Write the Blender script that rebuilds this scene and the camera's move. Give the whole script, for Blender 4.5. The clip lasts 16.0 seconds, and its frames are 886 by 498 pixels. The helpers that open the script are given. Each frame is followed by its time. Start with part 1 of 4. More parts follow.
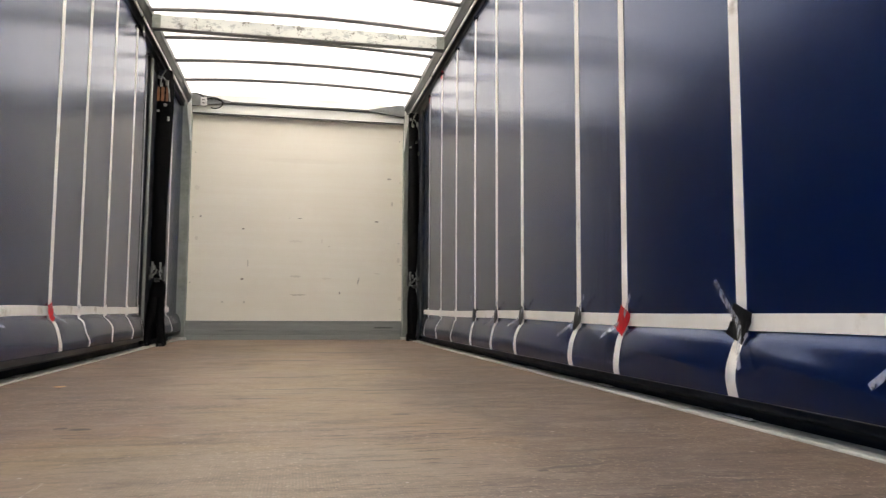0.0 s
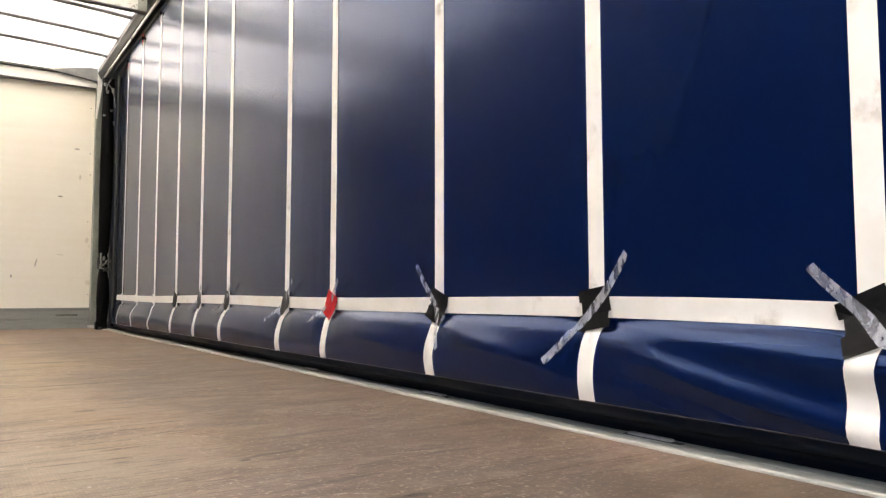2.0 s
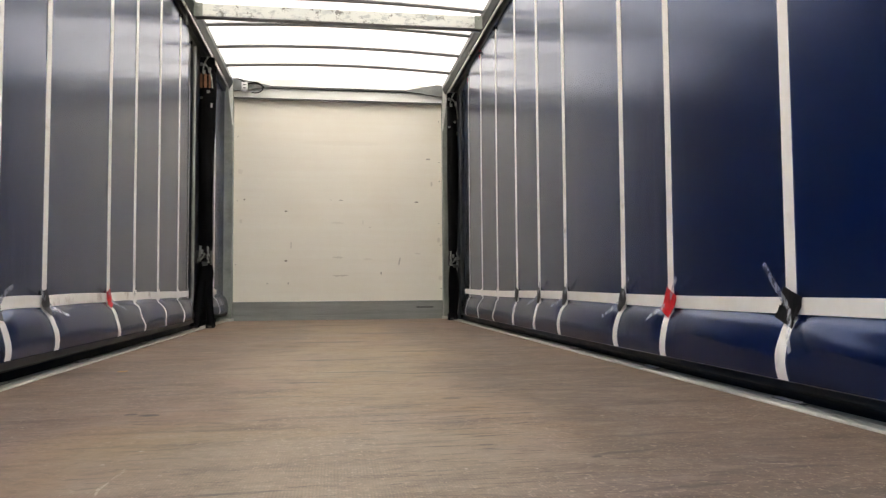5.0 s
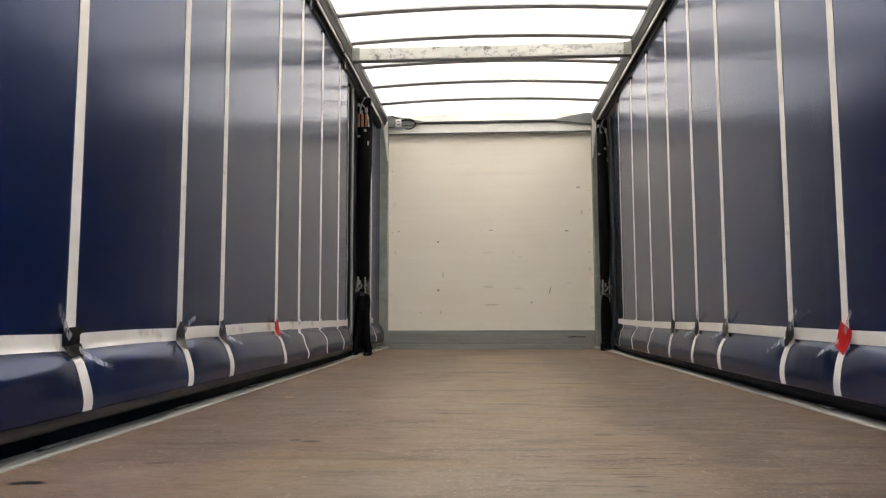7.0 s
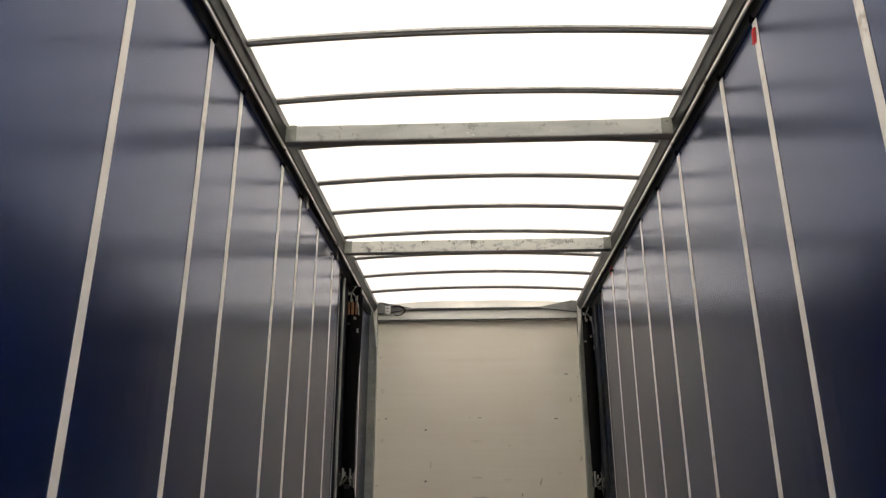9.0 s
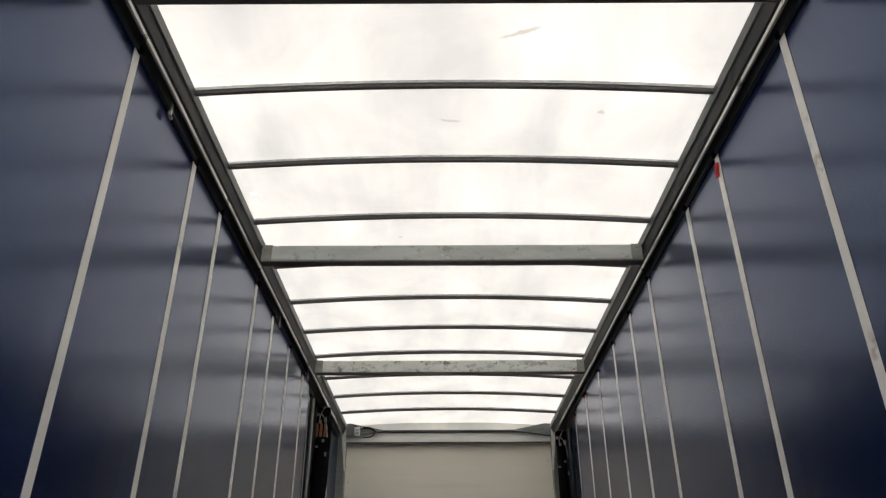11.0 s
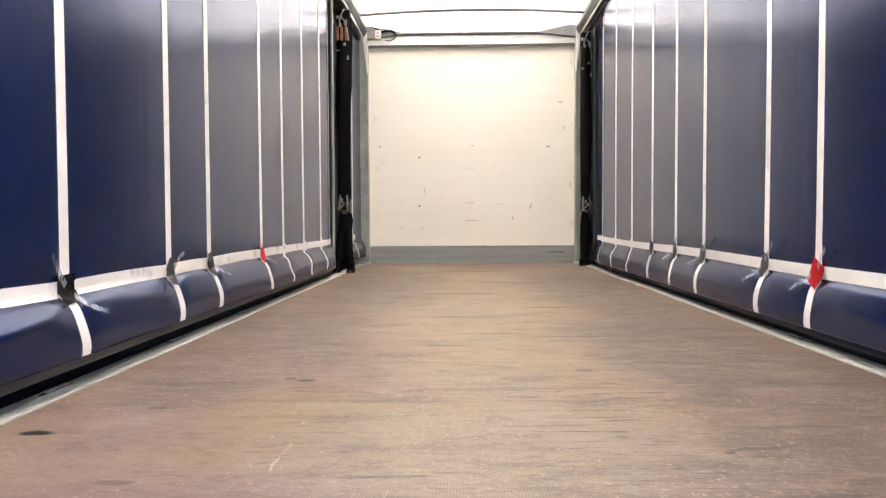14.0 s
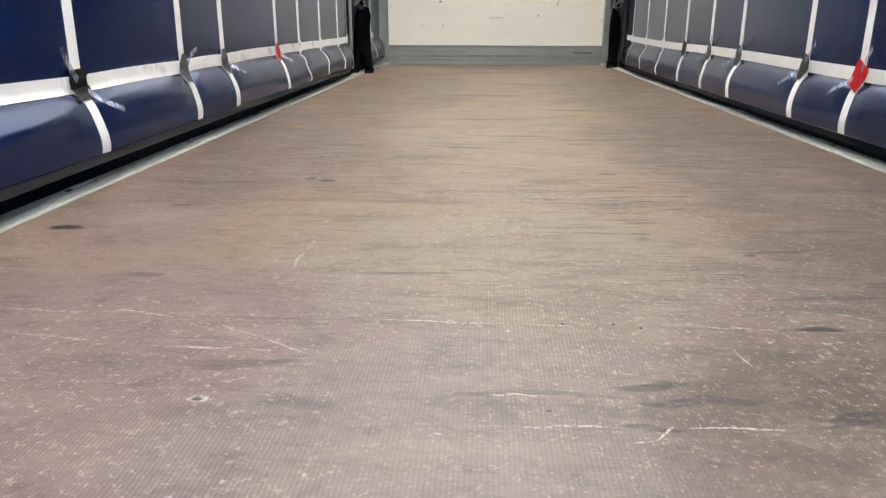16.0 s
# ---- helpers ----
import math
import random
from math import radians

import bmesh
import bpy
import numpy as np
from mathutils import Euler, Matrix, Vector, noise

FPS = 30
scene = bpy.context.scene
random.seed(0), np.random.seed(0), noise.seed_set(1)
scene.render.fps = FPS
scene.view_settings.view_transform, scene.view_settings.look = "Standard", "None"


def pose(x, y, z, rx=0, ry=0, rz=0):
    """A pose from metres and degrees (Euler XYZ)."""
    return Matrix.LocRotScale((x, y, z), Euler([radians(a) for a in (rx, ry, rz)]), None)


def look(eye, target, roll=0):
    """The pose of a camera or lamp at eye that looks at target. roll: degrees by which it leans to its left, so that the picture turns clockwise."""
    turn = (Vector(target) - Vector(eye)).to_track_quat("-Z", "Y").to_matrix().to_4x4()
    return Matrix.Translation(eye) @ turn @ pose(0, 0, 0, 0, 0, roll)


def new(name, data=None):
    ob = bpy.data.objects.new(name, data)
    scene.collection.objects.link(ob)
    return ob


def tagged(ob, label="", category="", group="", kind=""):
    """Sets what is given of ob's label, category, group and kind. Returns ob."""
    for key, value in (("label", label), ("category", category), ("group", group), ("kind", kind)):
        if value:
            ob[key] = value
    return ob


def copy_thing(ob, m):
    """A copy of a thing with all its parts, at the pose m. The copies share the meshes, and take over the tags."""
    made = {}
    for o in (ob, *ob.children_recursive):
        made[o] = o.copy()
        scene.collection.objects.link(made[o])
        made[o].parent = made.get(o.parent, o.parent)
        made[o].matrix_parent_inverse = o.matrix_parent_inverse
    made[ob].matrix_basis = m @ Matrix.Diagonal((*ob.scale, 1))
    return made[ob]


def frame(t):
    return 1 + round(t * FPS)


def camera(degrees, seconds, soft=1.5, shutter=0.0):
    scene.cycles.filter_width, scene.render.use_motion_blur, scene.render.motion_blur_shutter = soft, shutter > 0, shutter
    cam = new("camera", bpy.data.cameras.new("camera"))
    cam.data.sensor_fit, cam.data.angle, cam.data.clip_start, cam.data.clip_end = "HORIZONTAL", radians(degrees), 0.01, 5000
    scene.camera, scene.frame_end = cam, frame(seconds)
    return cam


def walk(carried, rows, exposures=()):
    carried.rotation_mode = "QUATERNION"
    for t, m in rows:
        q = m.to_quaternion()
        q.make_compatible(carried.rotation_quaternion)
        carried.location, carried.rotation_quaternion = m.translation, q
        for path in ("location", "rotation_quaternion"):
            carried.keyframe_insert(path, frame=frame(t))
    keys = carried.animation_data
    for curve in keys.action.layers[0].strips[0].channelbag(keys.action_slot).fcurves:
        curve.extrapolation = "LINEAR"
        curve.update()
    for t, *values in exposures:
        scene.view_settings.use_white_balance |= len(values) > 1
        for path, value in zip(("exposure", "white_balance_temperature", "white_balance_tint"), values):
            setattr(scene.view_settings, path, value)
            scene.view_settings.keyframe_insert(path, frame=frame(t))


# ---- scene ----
cam = camera(62.2, 16.0, soft=1.25, shutter=0.15)
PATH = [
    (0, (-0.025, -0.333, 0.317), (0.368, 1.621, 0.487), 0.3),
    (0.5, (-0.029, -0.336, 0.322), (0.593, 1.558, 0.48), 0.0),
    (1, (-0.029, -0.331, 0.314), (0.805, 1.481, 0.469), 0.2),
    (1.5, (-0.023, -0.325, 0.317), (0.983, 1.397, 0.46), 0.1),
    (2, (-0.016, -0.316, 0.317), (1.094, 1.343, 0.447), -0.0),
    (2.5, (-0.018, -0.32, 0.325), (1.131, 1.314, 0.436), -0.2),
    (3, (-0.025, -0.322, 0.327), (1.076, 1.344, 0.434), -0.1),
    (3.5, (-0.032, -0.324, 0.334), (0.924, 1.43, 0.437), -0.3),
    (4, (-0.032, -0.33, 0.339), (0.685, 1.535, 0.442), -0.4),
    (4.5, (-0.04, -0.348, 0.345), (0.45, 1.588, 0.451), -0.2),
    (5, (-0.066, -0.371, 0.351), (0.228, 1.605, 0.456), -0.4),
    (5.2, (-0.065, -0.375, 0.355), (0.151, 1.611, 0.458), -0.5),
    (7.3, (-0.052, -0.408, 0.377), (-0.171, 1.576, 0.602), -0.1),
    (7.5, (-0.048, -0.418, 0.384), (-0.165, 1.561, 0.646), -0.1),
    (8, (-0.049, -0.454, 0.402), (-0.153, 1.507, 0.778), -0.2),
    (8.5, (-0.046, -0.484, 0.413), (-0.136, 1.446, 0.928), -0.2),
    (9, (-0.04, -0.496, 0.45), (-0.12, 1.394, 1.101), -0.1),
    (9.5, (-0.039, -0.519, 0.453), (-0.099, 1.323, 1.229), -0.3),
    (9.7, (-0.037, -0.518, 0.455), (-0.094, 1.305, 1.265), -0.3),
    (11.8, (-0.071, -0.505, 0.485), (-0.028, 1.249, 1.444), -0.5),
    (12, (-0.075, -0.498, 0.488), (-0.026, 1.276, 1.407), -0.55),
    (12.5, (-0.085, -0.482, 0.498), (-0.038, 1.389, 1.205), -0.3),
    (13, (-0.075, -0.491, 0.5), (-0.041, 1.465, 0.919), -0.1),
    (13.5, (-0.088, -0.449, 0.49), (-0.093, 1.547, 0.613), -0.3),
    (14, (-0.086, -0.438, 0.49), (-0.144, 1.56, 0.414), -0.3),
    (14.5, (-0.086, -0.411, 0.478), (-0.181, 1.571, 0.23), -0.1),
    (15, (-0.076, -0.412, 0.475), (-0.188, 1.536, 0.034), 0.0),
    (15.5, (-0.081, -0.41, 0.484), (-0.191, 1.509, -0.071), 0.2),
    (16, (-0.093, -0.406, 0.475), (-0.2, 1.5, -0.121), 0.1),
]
EXPOSURE = (
    (0, 2.9, 7000, 13), (1.0, 3.15, 7100, 12), (2.5, 3.45, 7500, 15), (3.5, 3.25, 7250, 13), (4.5, 2.88, 7050, 12), (5.0, 2.9, 6950, 12), (7.5, 2.7, 7050, 13),
    (8.0, 2.72, 7300, 14), (8.5, 2.5, 7350, 14), (9.0, 2.08, 7250, 13), (9.5, 1.47, 6800, 10), (9.7, 1.44, 6750, 10), (11.8, 1.54, 6650, 11),
    (12.0, 1.62, 6650, 13), (12.5, 1.95, 6700, 13), (13.0, 2.75, 6700, 13), (13.5, 3.3, 6850, 16), (14.0, 3.64, 7000, 17), (14.5, 3.55, 6850, 15), (15.0, 3.5, 6700, 11), (15.5, 3.5, 6550, 10), (16.0, 3.48, 6450, 9),
)
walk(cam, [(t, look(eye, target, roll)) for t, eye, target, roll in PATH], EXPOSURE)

# ---------------------------------------------------------------- light
world = bpy.data.worlds.new("overcast_sky")
scene.world = world
world.use_nodes = True
wn = world.node_tree
sky = wn.nodes.new("ShaderNodeTexSky")
sky.sky_type = "NISHITA"
sky.sun_disc = False
sky.sun_elevation = radians(66)
sky.sun_rotation = radians(27)
sky.air_density = 1.0
sky.dust_density = 4.0
# cloud cover greys the blue of the sky
grey = wn.nodes.new("ShaderNodeHueSaturation")
grey.inputs["Saturation"].default_value = 0.5
wn.links.new(sky.outputs[0], grey.inputs["Color"])
wn.links.new(grey.outputs[0], wn.nodes["Background"].inputs[0])
wn.nodes["Background"].inputs[1].default_value = 0.12

sun = new("sun", bpy.data.lights.new("sun", "SUN"))
sun.data.energy = 1.5
sun.data.angle = radians(25)
sun.data.color = (1.0, 0.96, 0.9)
sun.matrix_world = look((2.5, 8, 12), (0, 3, 0))


# ---------------------------------------------------------------- materials
class Nodes:
    """A small wrapper to write node materials in few lines."""

    def __init__(self, name):
        self.mat = bpy.data.materials.new(name)
        self.mat.use_nodes = True
        self.tree = self.mat.node_tree
        self.bsdf = self.tree.nodes["Principled BSDF"]
        self.out = self.tree.nodes["Material Output"]
        self.pos = self.tree.nodes.new("ShaderNodeTexCoord").outputs["Object"]

    def node(self, kind, **inputs):
        n = self.tree.nodes.new(kind)
        for key, value in inputs.items():
            self.set(n.inputs[key.replace("_", " ")], value)
        return n

    def set(self, socket, value):
        if isinstance(value, bpy.types.NodeSocket):
            self.tree.links.new(value, socket)
        else:
            socket.default_value = value

    def math(self, op, a, b=0.0, clamp=False):
        n = self.tree.nodes.new("ShaderNodeMath")
        n.operation, n.use_clamp = op, clamp
        self.set(n.inputs[0], a)
        self.set(n.inputs[1], b)
        return n.outputs[0]

    def vec(self, op, a, b):
        n = self.tree.nodes.new("ShaderNodeVectorMath")
        n.operation = op
        self.set(n.inputs[0], a)
        self.set(n.inputs[1], b)
        return n.outputs["Value"] if op == "LENGTH" else n.outputs["Vector"]

    def stretch(self, scale, shift=(0, 0, 0)):
        return self.vec("ADD", self.vec("MULTIPLY", self.pos, scale), shift)

    def noise(self, scale, detail=4.0, rough=0.55, where=None, distortion=0.0):
        return self.node("ShaderNodeTexNoise", Vector=where or self.pos, Scale=scale, Detail=detail, Roughness=rough, Distortion=distortion).outputs[0]

    def range(self, value, lo, hi, a=0.0, b=1.0, smooth=False):
        n = self.node("ShaderNodeMapRange", Value=value)
        n.interpolation_type = "SMOOTHSTEP" if smooth else "LINEAR"
        for i, v in enumerate((lo, hi, a, b)):
            n.inputs[i + 1].default_value = v
        return n.outputs[0]

    def mix(self, fac, a, b):
        n = self.tree.nodes.new("ShaderNodeMix")
        n.data_type = "RGBA"
        self.set(n.inputs[0], fac)
        for socket, v in ((n.inputs[6], a), (n.inputs[7], b)):
            self.set(socket, (*v, 1) if isinstance(v, tuple) and len(v) == 3 else v)
        return n.outputs[2]

    def bump(self, height, strength, distance=0.002, below=None):
        n = self.node("ShaderNodeBump", Height=height, Strength=strength, Distance=distance)
        if below:
            self.set(n.inputs["Normal"], below)
        return n.outputs[0]

    def done(self, colour=None, rough=None, metal=None, normal=None, **more):
        for key, v in (("Base Color", colour), ("Roughness", rough), ("Metallic", metal), ("Normal", normal)):
            if v is not None:
                self.set(self.bsdf.inputs[key], (*v, 1) if isinstance(v, tuple) and len(v) == 3 else v)
        for key, v in more.items():
            self.set(self.bsdf.inputs[key.replace("_", " ")], v)
        return self.mat

    def marks(self, spots, axes="xy", wobble=0.02, scale=20.0):
        """A mask of soft-edged marks: each is centre (2), half sizes (2), turn in degrees, strength."""
        shake = self.node("ShaderNodeTexNoise", Vector=self.pos, Scale=scale, Detail=3.0).outputs["Color"]
        p = self.vec("ADD", self.pos, self.vec("MULTIPLY", self.vec("SUBTRACT", shake, (0.5, 0.5, 0.5)), (wobble,) * 3))
        total = 0.0
        for u, v, ru, rv, turn, strength in spots:
            centre = (u, v, 0) if axes == "xy" else (u, 0, v)
            c, s = math.cos(radians(turn)), math.sin(radians(turn))
            d = self.vec("SUBTRACT", p, centre)
            one, two = ((c / ru, s / ru, 0), (-s / rv, c / rv, 0)) if axes == "xy" else ((c / ru, 0, s / ru), (-s / rv, 0, c / rv))
            dots = []
            for w in (one, two):
                n = self.tree.nodes.new("ShaderNodeVectorMath")
                n.operation = "DOT_PRODUCT"
                self.set(n.inputs[0], d)
                self.set(n.inputs[1], w)
                dots.append(self.math("POWER", self.math("ABSOLUTE", n.outputs["Value"]), 2.0))
            r = self.math("ADD", dots[0], dots[1])
            total = self.math("MAXIMUM", total, self.range(r, 1.2, 0.35, 0.0, strength, True))
        return total


def plain(name, light, dark, rough=0.5, metal=0.0, scale=8.0, grain=60.0, relief=0.15, stretch=(1, 1, 1), **more):
    """A surface with slow stains between two colours, finer grain, uneven gloss and a little relief."""
    k = Nodes(name)
    where = k.stretch(stretch)
    slow, fine = k.noise(scale, 5, where=where), k.noise(grain, 3, where=where)
    f = k.math("ADD", k.math("MULTIPLY", slow, 0.7), k.math("MULTIPLY", fine, 0.3))
    colour = k.mix(k.range(f, 0.36, 0.62), dark, light)
    r = k.range(slow, 0.3, 0.7, rough * 0.85, min(1.0, rough * 1.2))
    return k.done(colour, r, metal, k.bump(fine, relief), **more)


def floor_material():
    k = Nodes("worn_plywood_deck")
    cloud = k.noise(1.6, 8, 0.7)
    cloud2 = k.noise(0.9, 4, 0.55, k.stretch((1, 1, 1), (11, 5, 0)))
    tone = k.noise(0.6, 3, 0.5, k.stretch((1, 1.2, 1), (5, 21, 0)))
    mottle = k.noise(22, 7, 0.82, k.stretch((1, 1.8, 1)))
    smoke = k.noise(1.0, 6, 0.66, k.stretch((1.7, 8, 1), (3, 14, 0)), 0.5)
    colour = k.mix(k.range(cloud, 0.34, 0.66), DECK_DARK, DECK_LIGHT)
    colour = k.mix(k.range(cloud2, 0.42, 0.62, 0, 0.75), colour, DECK_GREY)
    colour = k.mix(k.math("MULTIPLY", k.marks(SHEEN_ZONES, wobble=0.9, scale=1.8), 0.8), colour, DECK_BUFF)
    colour = k.mix(k.math("MAXIMUM", k.range(tone, 0.47, 0.62, 0, 0.6), k.marks(PINK_ZONES, wobble=0.8, scale=1.8)), colour, DECK_PINK)
    colour = k.mix(k.marks(GREY_ZONES, wobble=0.9, scale=2.0), colour, (0.254, 0.206, 0.181))
    colour = k.mix(k.marks(BROWN_ZONES, wobble=0.8, scale=2.0), colour, (0.135, 0.096, 0.068))
    colour = k.mix(k.range(mottle, 0.3, 0.54, 0.34, 0.0), colour, DECK_STAIN)
    blotch = k.noise(7, 7, 0.8, k.stretch((1, 1.6, 1), (2, 6, 0)))
    colour = k.mix(k.range(blotch, 0.5, 0.66, 0, 0.5), colour, (0.33, 0.27, 0.205))
    colour = k.mix(k.range(blotch, 0.46, 0.34, 0, 0.5), colour, (0.075, 0.058, 0.05))
    # soft smoky streaks across the boards, and finer dark dashes in them
    soft = k.math("MULTIPLY", k.range(smoke, 0.53, 0.69, 0, 0.5, True), k.range(mottle, 0.3, 0.6, 0.55, 1.0))
    colour = k.mix(soft, colour, DECK_STAIN)
    streak = k.noise(1.0, 6, 0.7, k.stretch((7, 52, 1), (7, 3, 0)), 0.5)
    gate = k.range(k.noise(1.1, 4, 0.6, k.stretch((1, 1.6, 1), (8, 2, 0))), 0.44, 0.6, 0.0, 0.65)
    gate = k.math("MULTIPLY", gate, k.range(k.marks(((-0.3, 0.25, 0.9, 0.75, 0, 1.0),), wobble=0.5, scale=2.0), 0, 1, 1.0, 0.35))
    broad = k.noise(2.6, 6, 0.65, k.stretch((1, 2.2, 1), (17, 8, 0)))
    colour = k.mix(k.range(broad, 0.53, 0.68, 0, 0.45, True), colour, (0.085, 0.072, 0.064))
    colour = k.mix(k.range(broad, 0.47, 0.3, 0, 0.5, True), colour, (0.33, 0.26, 0.19))
    frayed = k.range(k.noise(1.0, 5, 0.75, k.stretch((20, 90, 1), (6, 1, 0))), 0.38, 0.52, 0.0, 1.0)
    dash = k.math("MULTIPLY", k.math("MULTIPLY", k.range(streak, 0.56, 0.61, 0, 1.0, True), gate), frayed)
    colour = k.mix(dash, colour, DECK_STAIN)
    # thin sharp cuts where loads were dragged over the middle and one side
    cut = k.range(k.noise(1.0, 4, 0.6, k.stretch((5, 75, 1), (2, 19, 0)), 0.3), 0.575, 0.615, 0, 0.8, True)
    cut = k.math("MULTIPLY", cut, k.range(k.noise(1.6, 3, 0.5, k.stretch((1, 1.3, 1), (12, 3, 0))), 0.4, 0.55, 0.1, 1.0))
    cut = k.math("MULTIPLY", cut, k.marks(((0.45, 2.6, 0.75, 2.0, 0, 1.0), (0.1, 5.5, 0.9, 2.0, 0, 0.8), (-0.6, 2.2, 0.5, 1.2, 0, 0.4)), wobble=0.6, scale=2.0))
    colour = k.mix(cut, colour, (0.024, 0.019, 0.017))
    # pale scuffs worn through the brown film
    where = k.range(k.noise(1.5, 4, 0.6, k.stretch((1, 1, 1), (3, 9, 0))), 0.4, 0.58)
    where = k.math("MAXIMUM", where, k.marks(((-0.75, 0.4, 0.55, 0.5, 0, 1.0), (0.5, 0.85, 0.6, 0.22, 0, 0.9)), wobble=0.5, scale=2.5))
    ragged_ = k.noise(58, 6, 0.8)
    worn = k.math("MULTIPLY", k.range(ragged_, 0.55, 0.63, 0, 0.8, True), where)
    colour = k.mix(worn, colour, DECK_WORN)
    scrape = k.math("MULTIPLY", k.range(k.noise(1.0, 6, 0.8, k.stretch((9, 90, 1), (1, 4, 0)), 0.5), 0.58, 0.66, 0, 0.28, True), where)
    colour = k.mix(scrape, colour, DECK_WORN)
    colour = k.mix(k.range(k.noise(120, 3, 0.6), 0.6, 0.7, 0, 0.6), colour, DECK_WORN)
    colour = k.mix(k.range(k.noise(45, 2, 0.5, k.stretch((1, 1, 1), (4, 4, 4))), 0.71, 0.76, 0, 0.9), colour, (0.5, 0.43, 0.36))
    # pressed mesh of the slip-resistant film
    wave = k.node("ShaderNodeTexWave", Vector=k.pos, Scale=51.0, Distortion=0.8, Detail=1.0).outputs["Fac"]
    wave.node.inputs["Detail Scale"].default_value = 0.25
    mesh = k.math("MULTIPLY", wave, k.range(k.noise(2.2, 5, 0.7), 0.36, 0.6, 0.1, 1.0))
    mesh = k.math("MULTIPLY", mesh, k.marks(((0.0, 0.1, 1.6, 1.25, 0, 1.0), (-0.2, 1.6, 0.8, 0.5, 0, 0.5)), wobble=0.6, scale=2.2))
    colour = k.mix(k.math("MULTIPLY", mesh, 0.25), colour, DECK_STAIN)
    colour = k.mix(k.math("MULTIPLY", k.marks(OIL_SPOTS, wobble=0.03), k.range(k.noise(14, 4, 0.7), 0.3, 0.55, 0.7, 1.0)), colour, (0.03, 0.024, 0.021))
    smudge = k.math("MULTIPLY", k.marks(SMUDGES, wobble=0.05, scale=9.0), k.range(k.noise(1.0, 5, 0.7, k.stretch((20, 70, 1))), 0.32, 0.6, 0.15, 1.0))
    colour = k.mix(smudge, colour, (0.04, 0.034, 0.032))
    broken = k.range(k.noise(90, 4, 0.8), 0.42, 0.55, 0.0, 1.0, True)
    colour = k.mix(k.math("MULTIPLY", k.marks(SCRATCHES, wobble=0.022, scale=16.0), broken), colour, (0.62, 0.54, 0.44))
    colour = k.mix(k.marks(((-0.463, 0.434, 0.008, 0.005, 0, 1.0),), wobble=0.004, scale=30.0), colour, (0.09, 0.075, 0.065))
    n = k.bump(mesh, 0.15, 0.0006)
    n = k.bump(ragged_, 0.2, 0.001, n)
    return k.done(colour, k.range(cloud, 0.3, 0.7, 0.44, 0.56), 0.0, n, Specular_IOR_Level=0.42)


DECK_PINK, DECK_BUFF = (0.262, 0.175, 0.152), (0.322, 0.24, 0.138)
DECK_DARK, DECK_LIGHT, DECK_GREY = (0.128, 0.082, 0.056), (0.325, 0.205, 0.118), (0.312, 0.22, 0.146)
DECK_STAIN, DECK_WORN = (0.036, 0.028, 0.025), (0.5, 0.39, 0.29)
# painted-in reflections: buff panel sheen down the middle, curtain pink at the sides
SHEEN_ZONES = ((-0.1, 1.416, 0.45, 1.0, 0, 0.8), (-0.1, 3.416, 0.7, 1.3, 0, 0.85), (0.0, 5.616, 0.7, 1.2, 0, 0.7))
PINK_ZONES = ((-0.7, 0.25, 0.75, 0.8, 0, 1.0), (0.3, 0.1, 0.6, 0.4, 0, 0.4), (-0.95, 1.716, 0.35, 0.9, 0, 0.7), (1.0, 1.616, 0.3, 0.9, 0, 0.5), (-0.95, 3.816, 0.3, 1.4, 0, 0.4))
# greyer over the near middle, darker brown along the sides, most on the right
GREY_ZONES = ((0.05, 0.3, 0.5, 0.5, 0, 0.75), (0.0, 0.85, 0.6, 0.8, 0, 0.4))
BROWN_ZONES = ((0.66, 0.25, 0.58, 0.8, 0, 0.95), (0.85, 1.1, 0.45, 0.8, 0, 0.75), (0.85, 2.6, 0.5, 1.3, 0, 0.75), (0.8, 4.8, 0.5, 1.8, 0, 0.6), (-0.85, 2.6, 0.4, 1.2, 0, 0.55), (-0.7, 5.0, 0.5, 1.8, 0, 0.5))
OIL_SPOTS = (
    (-1.088, 1.23, 0.046, 0.022, 0, 1.0), (-0.576, 1.8, 0.032, 0.022, 0, 1.0), (-0.632, 1.822, 0.018, 0.015, 0, 0.9),
    (0.304, 1.956, 0.035, 0.018, 0, 0.7), (0.45, 0.716, 0.045, 0.01, -6, 0.9), (0.47, 1.105, 0.012, 0.012, 0, 0.8), (0.545, 1.135, 0.09, 0.012, 12, 0.6), (-0.008, 0.428, 0.006, 0.003, 0, 1.0),
    (-0.9, 1.46, 0.03, 0.016, 0, 0.6), (-0.75, 0.908, 0.045, 0.014, 2, 0.5), (0.6, 0.708, 0.05, 0.009, -4, 0.8),
)
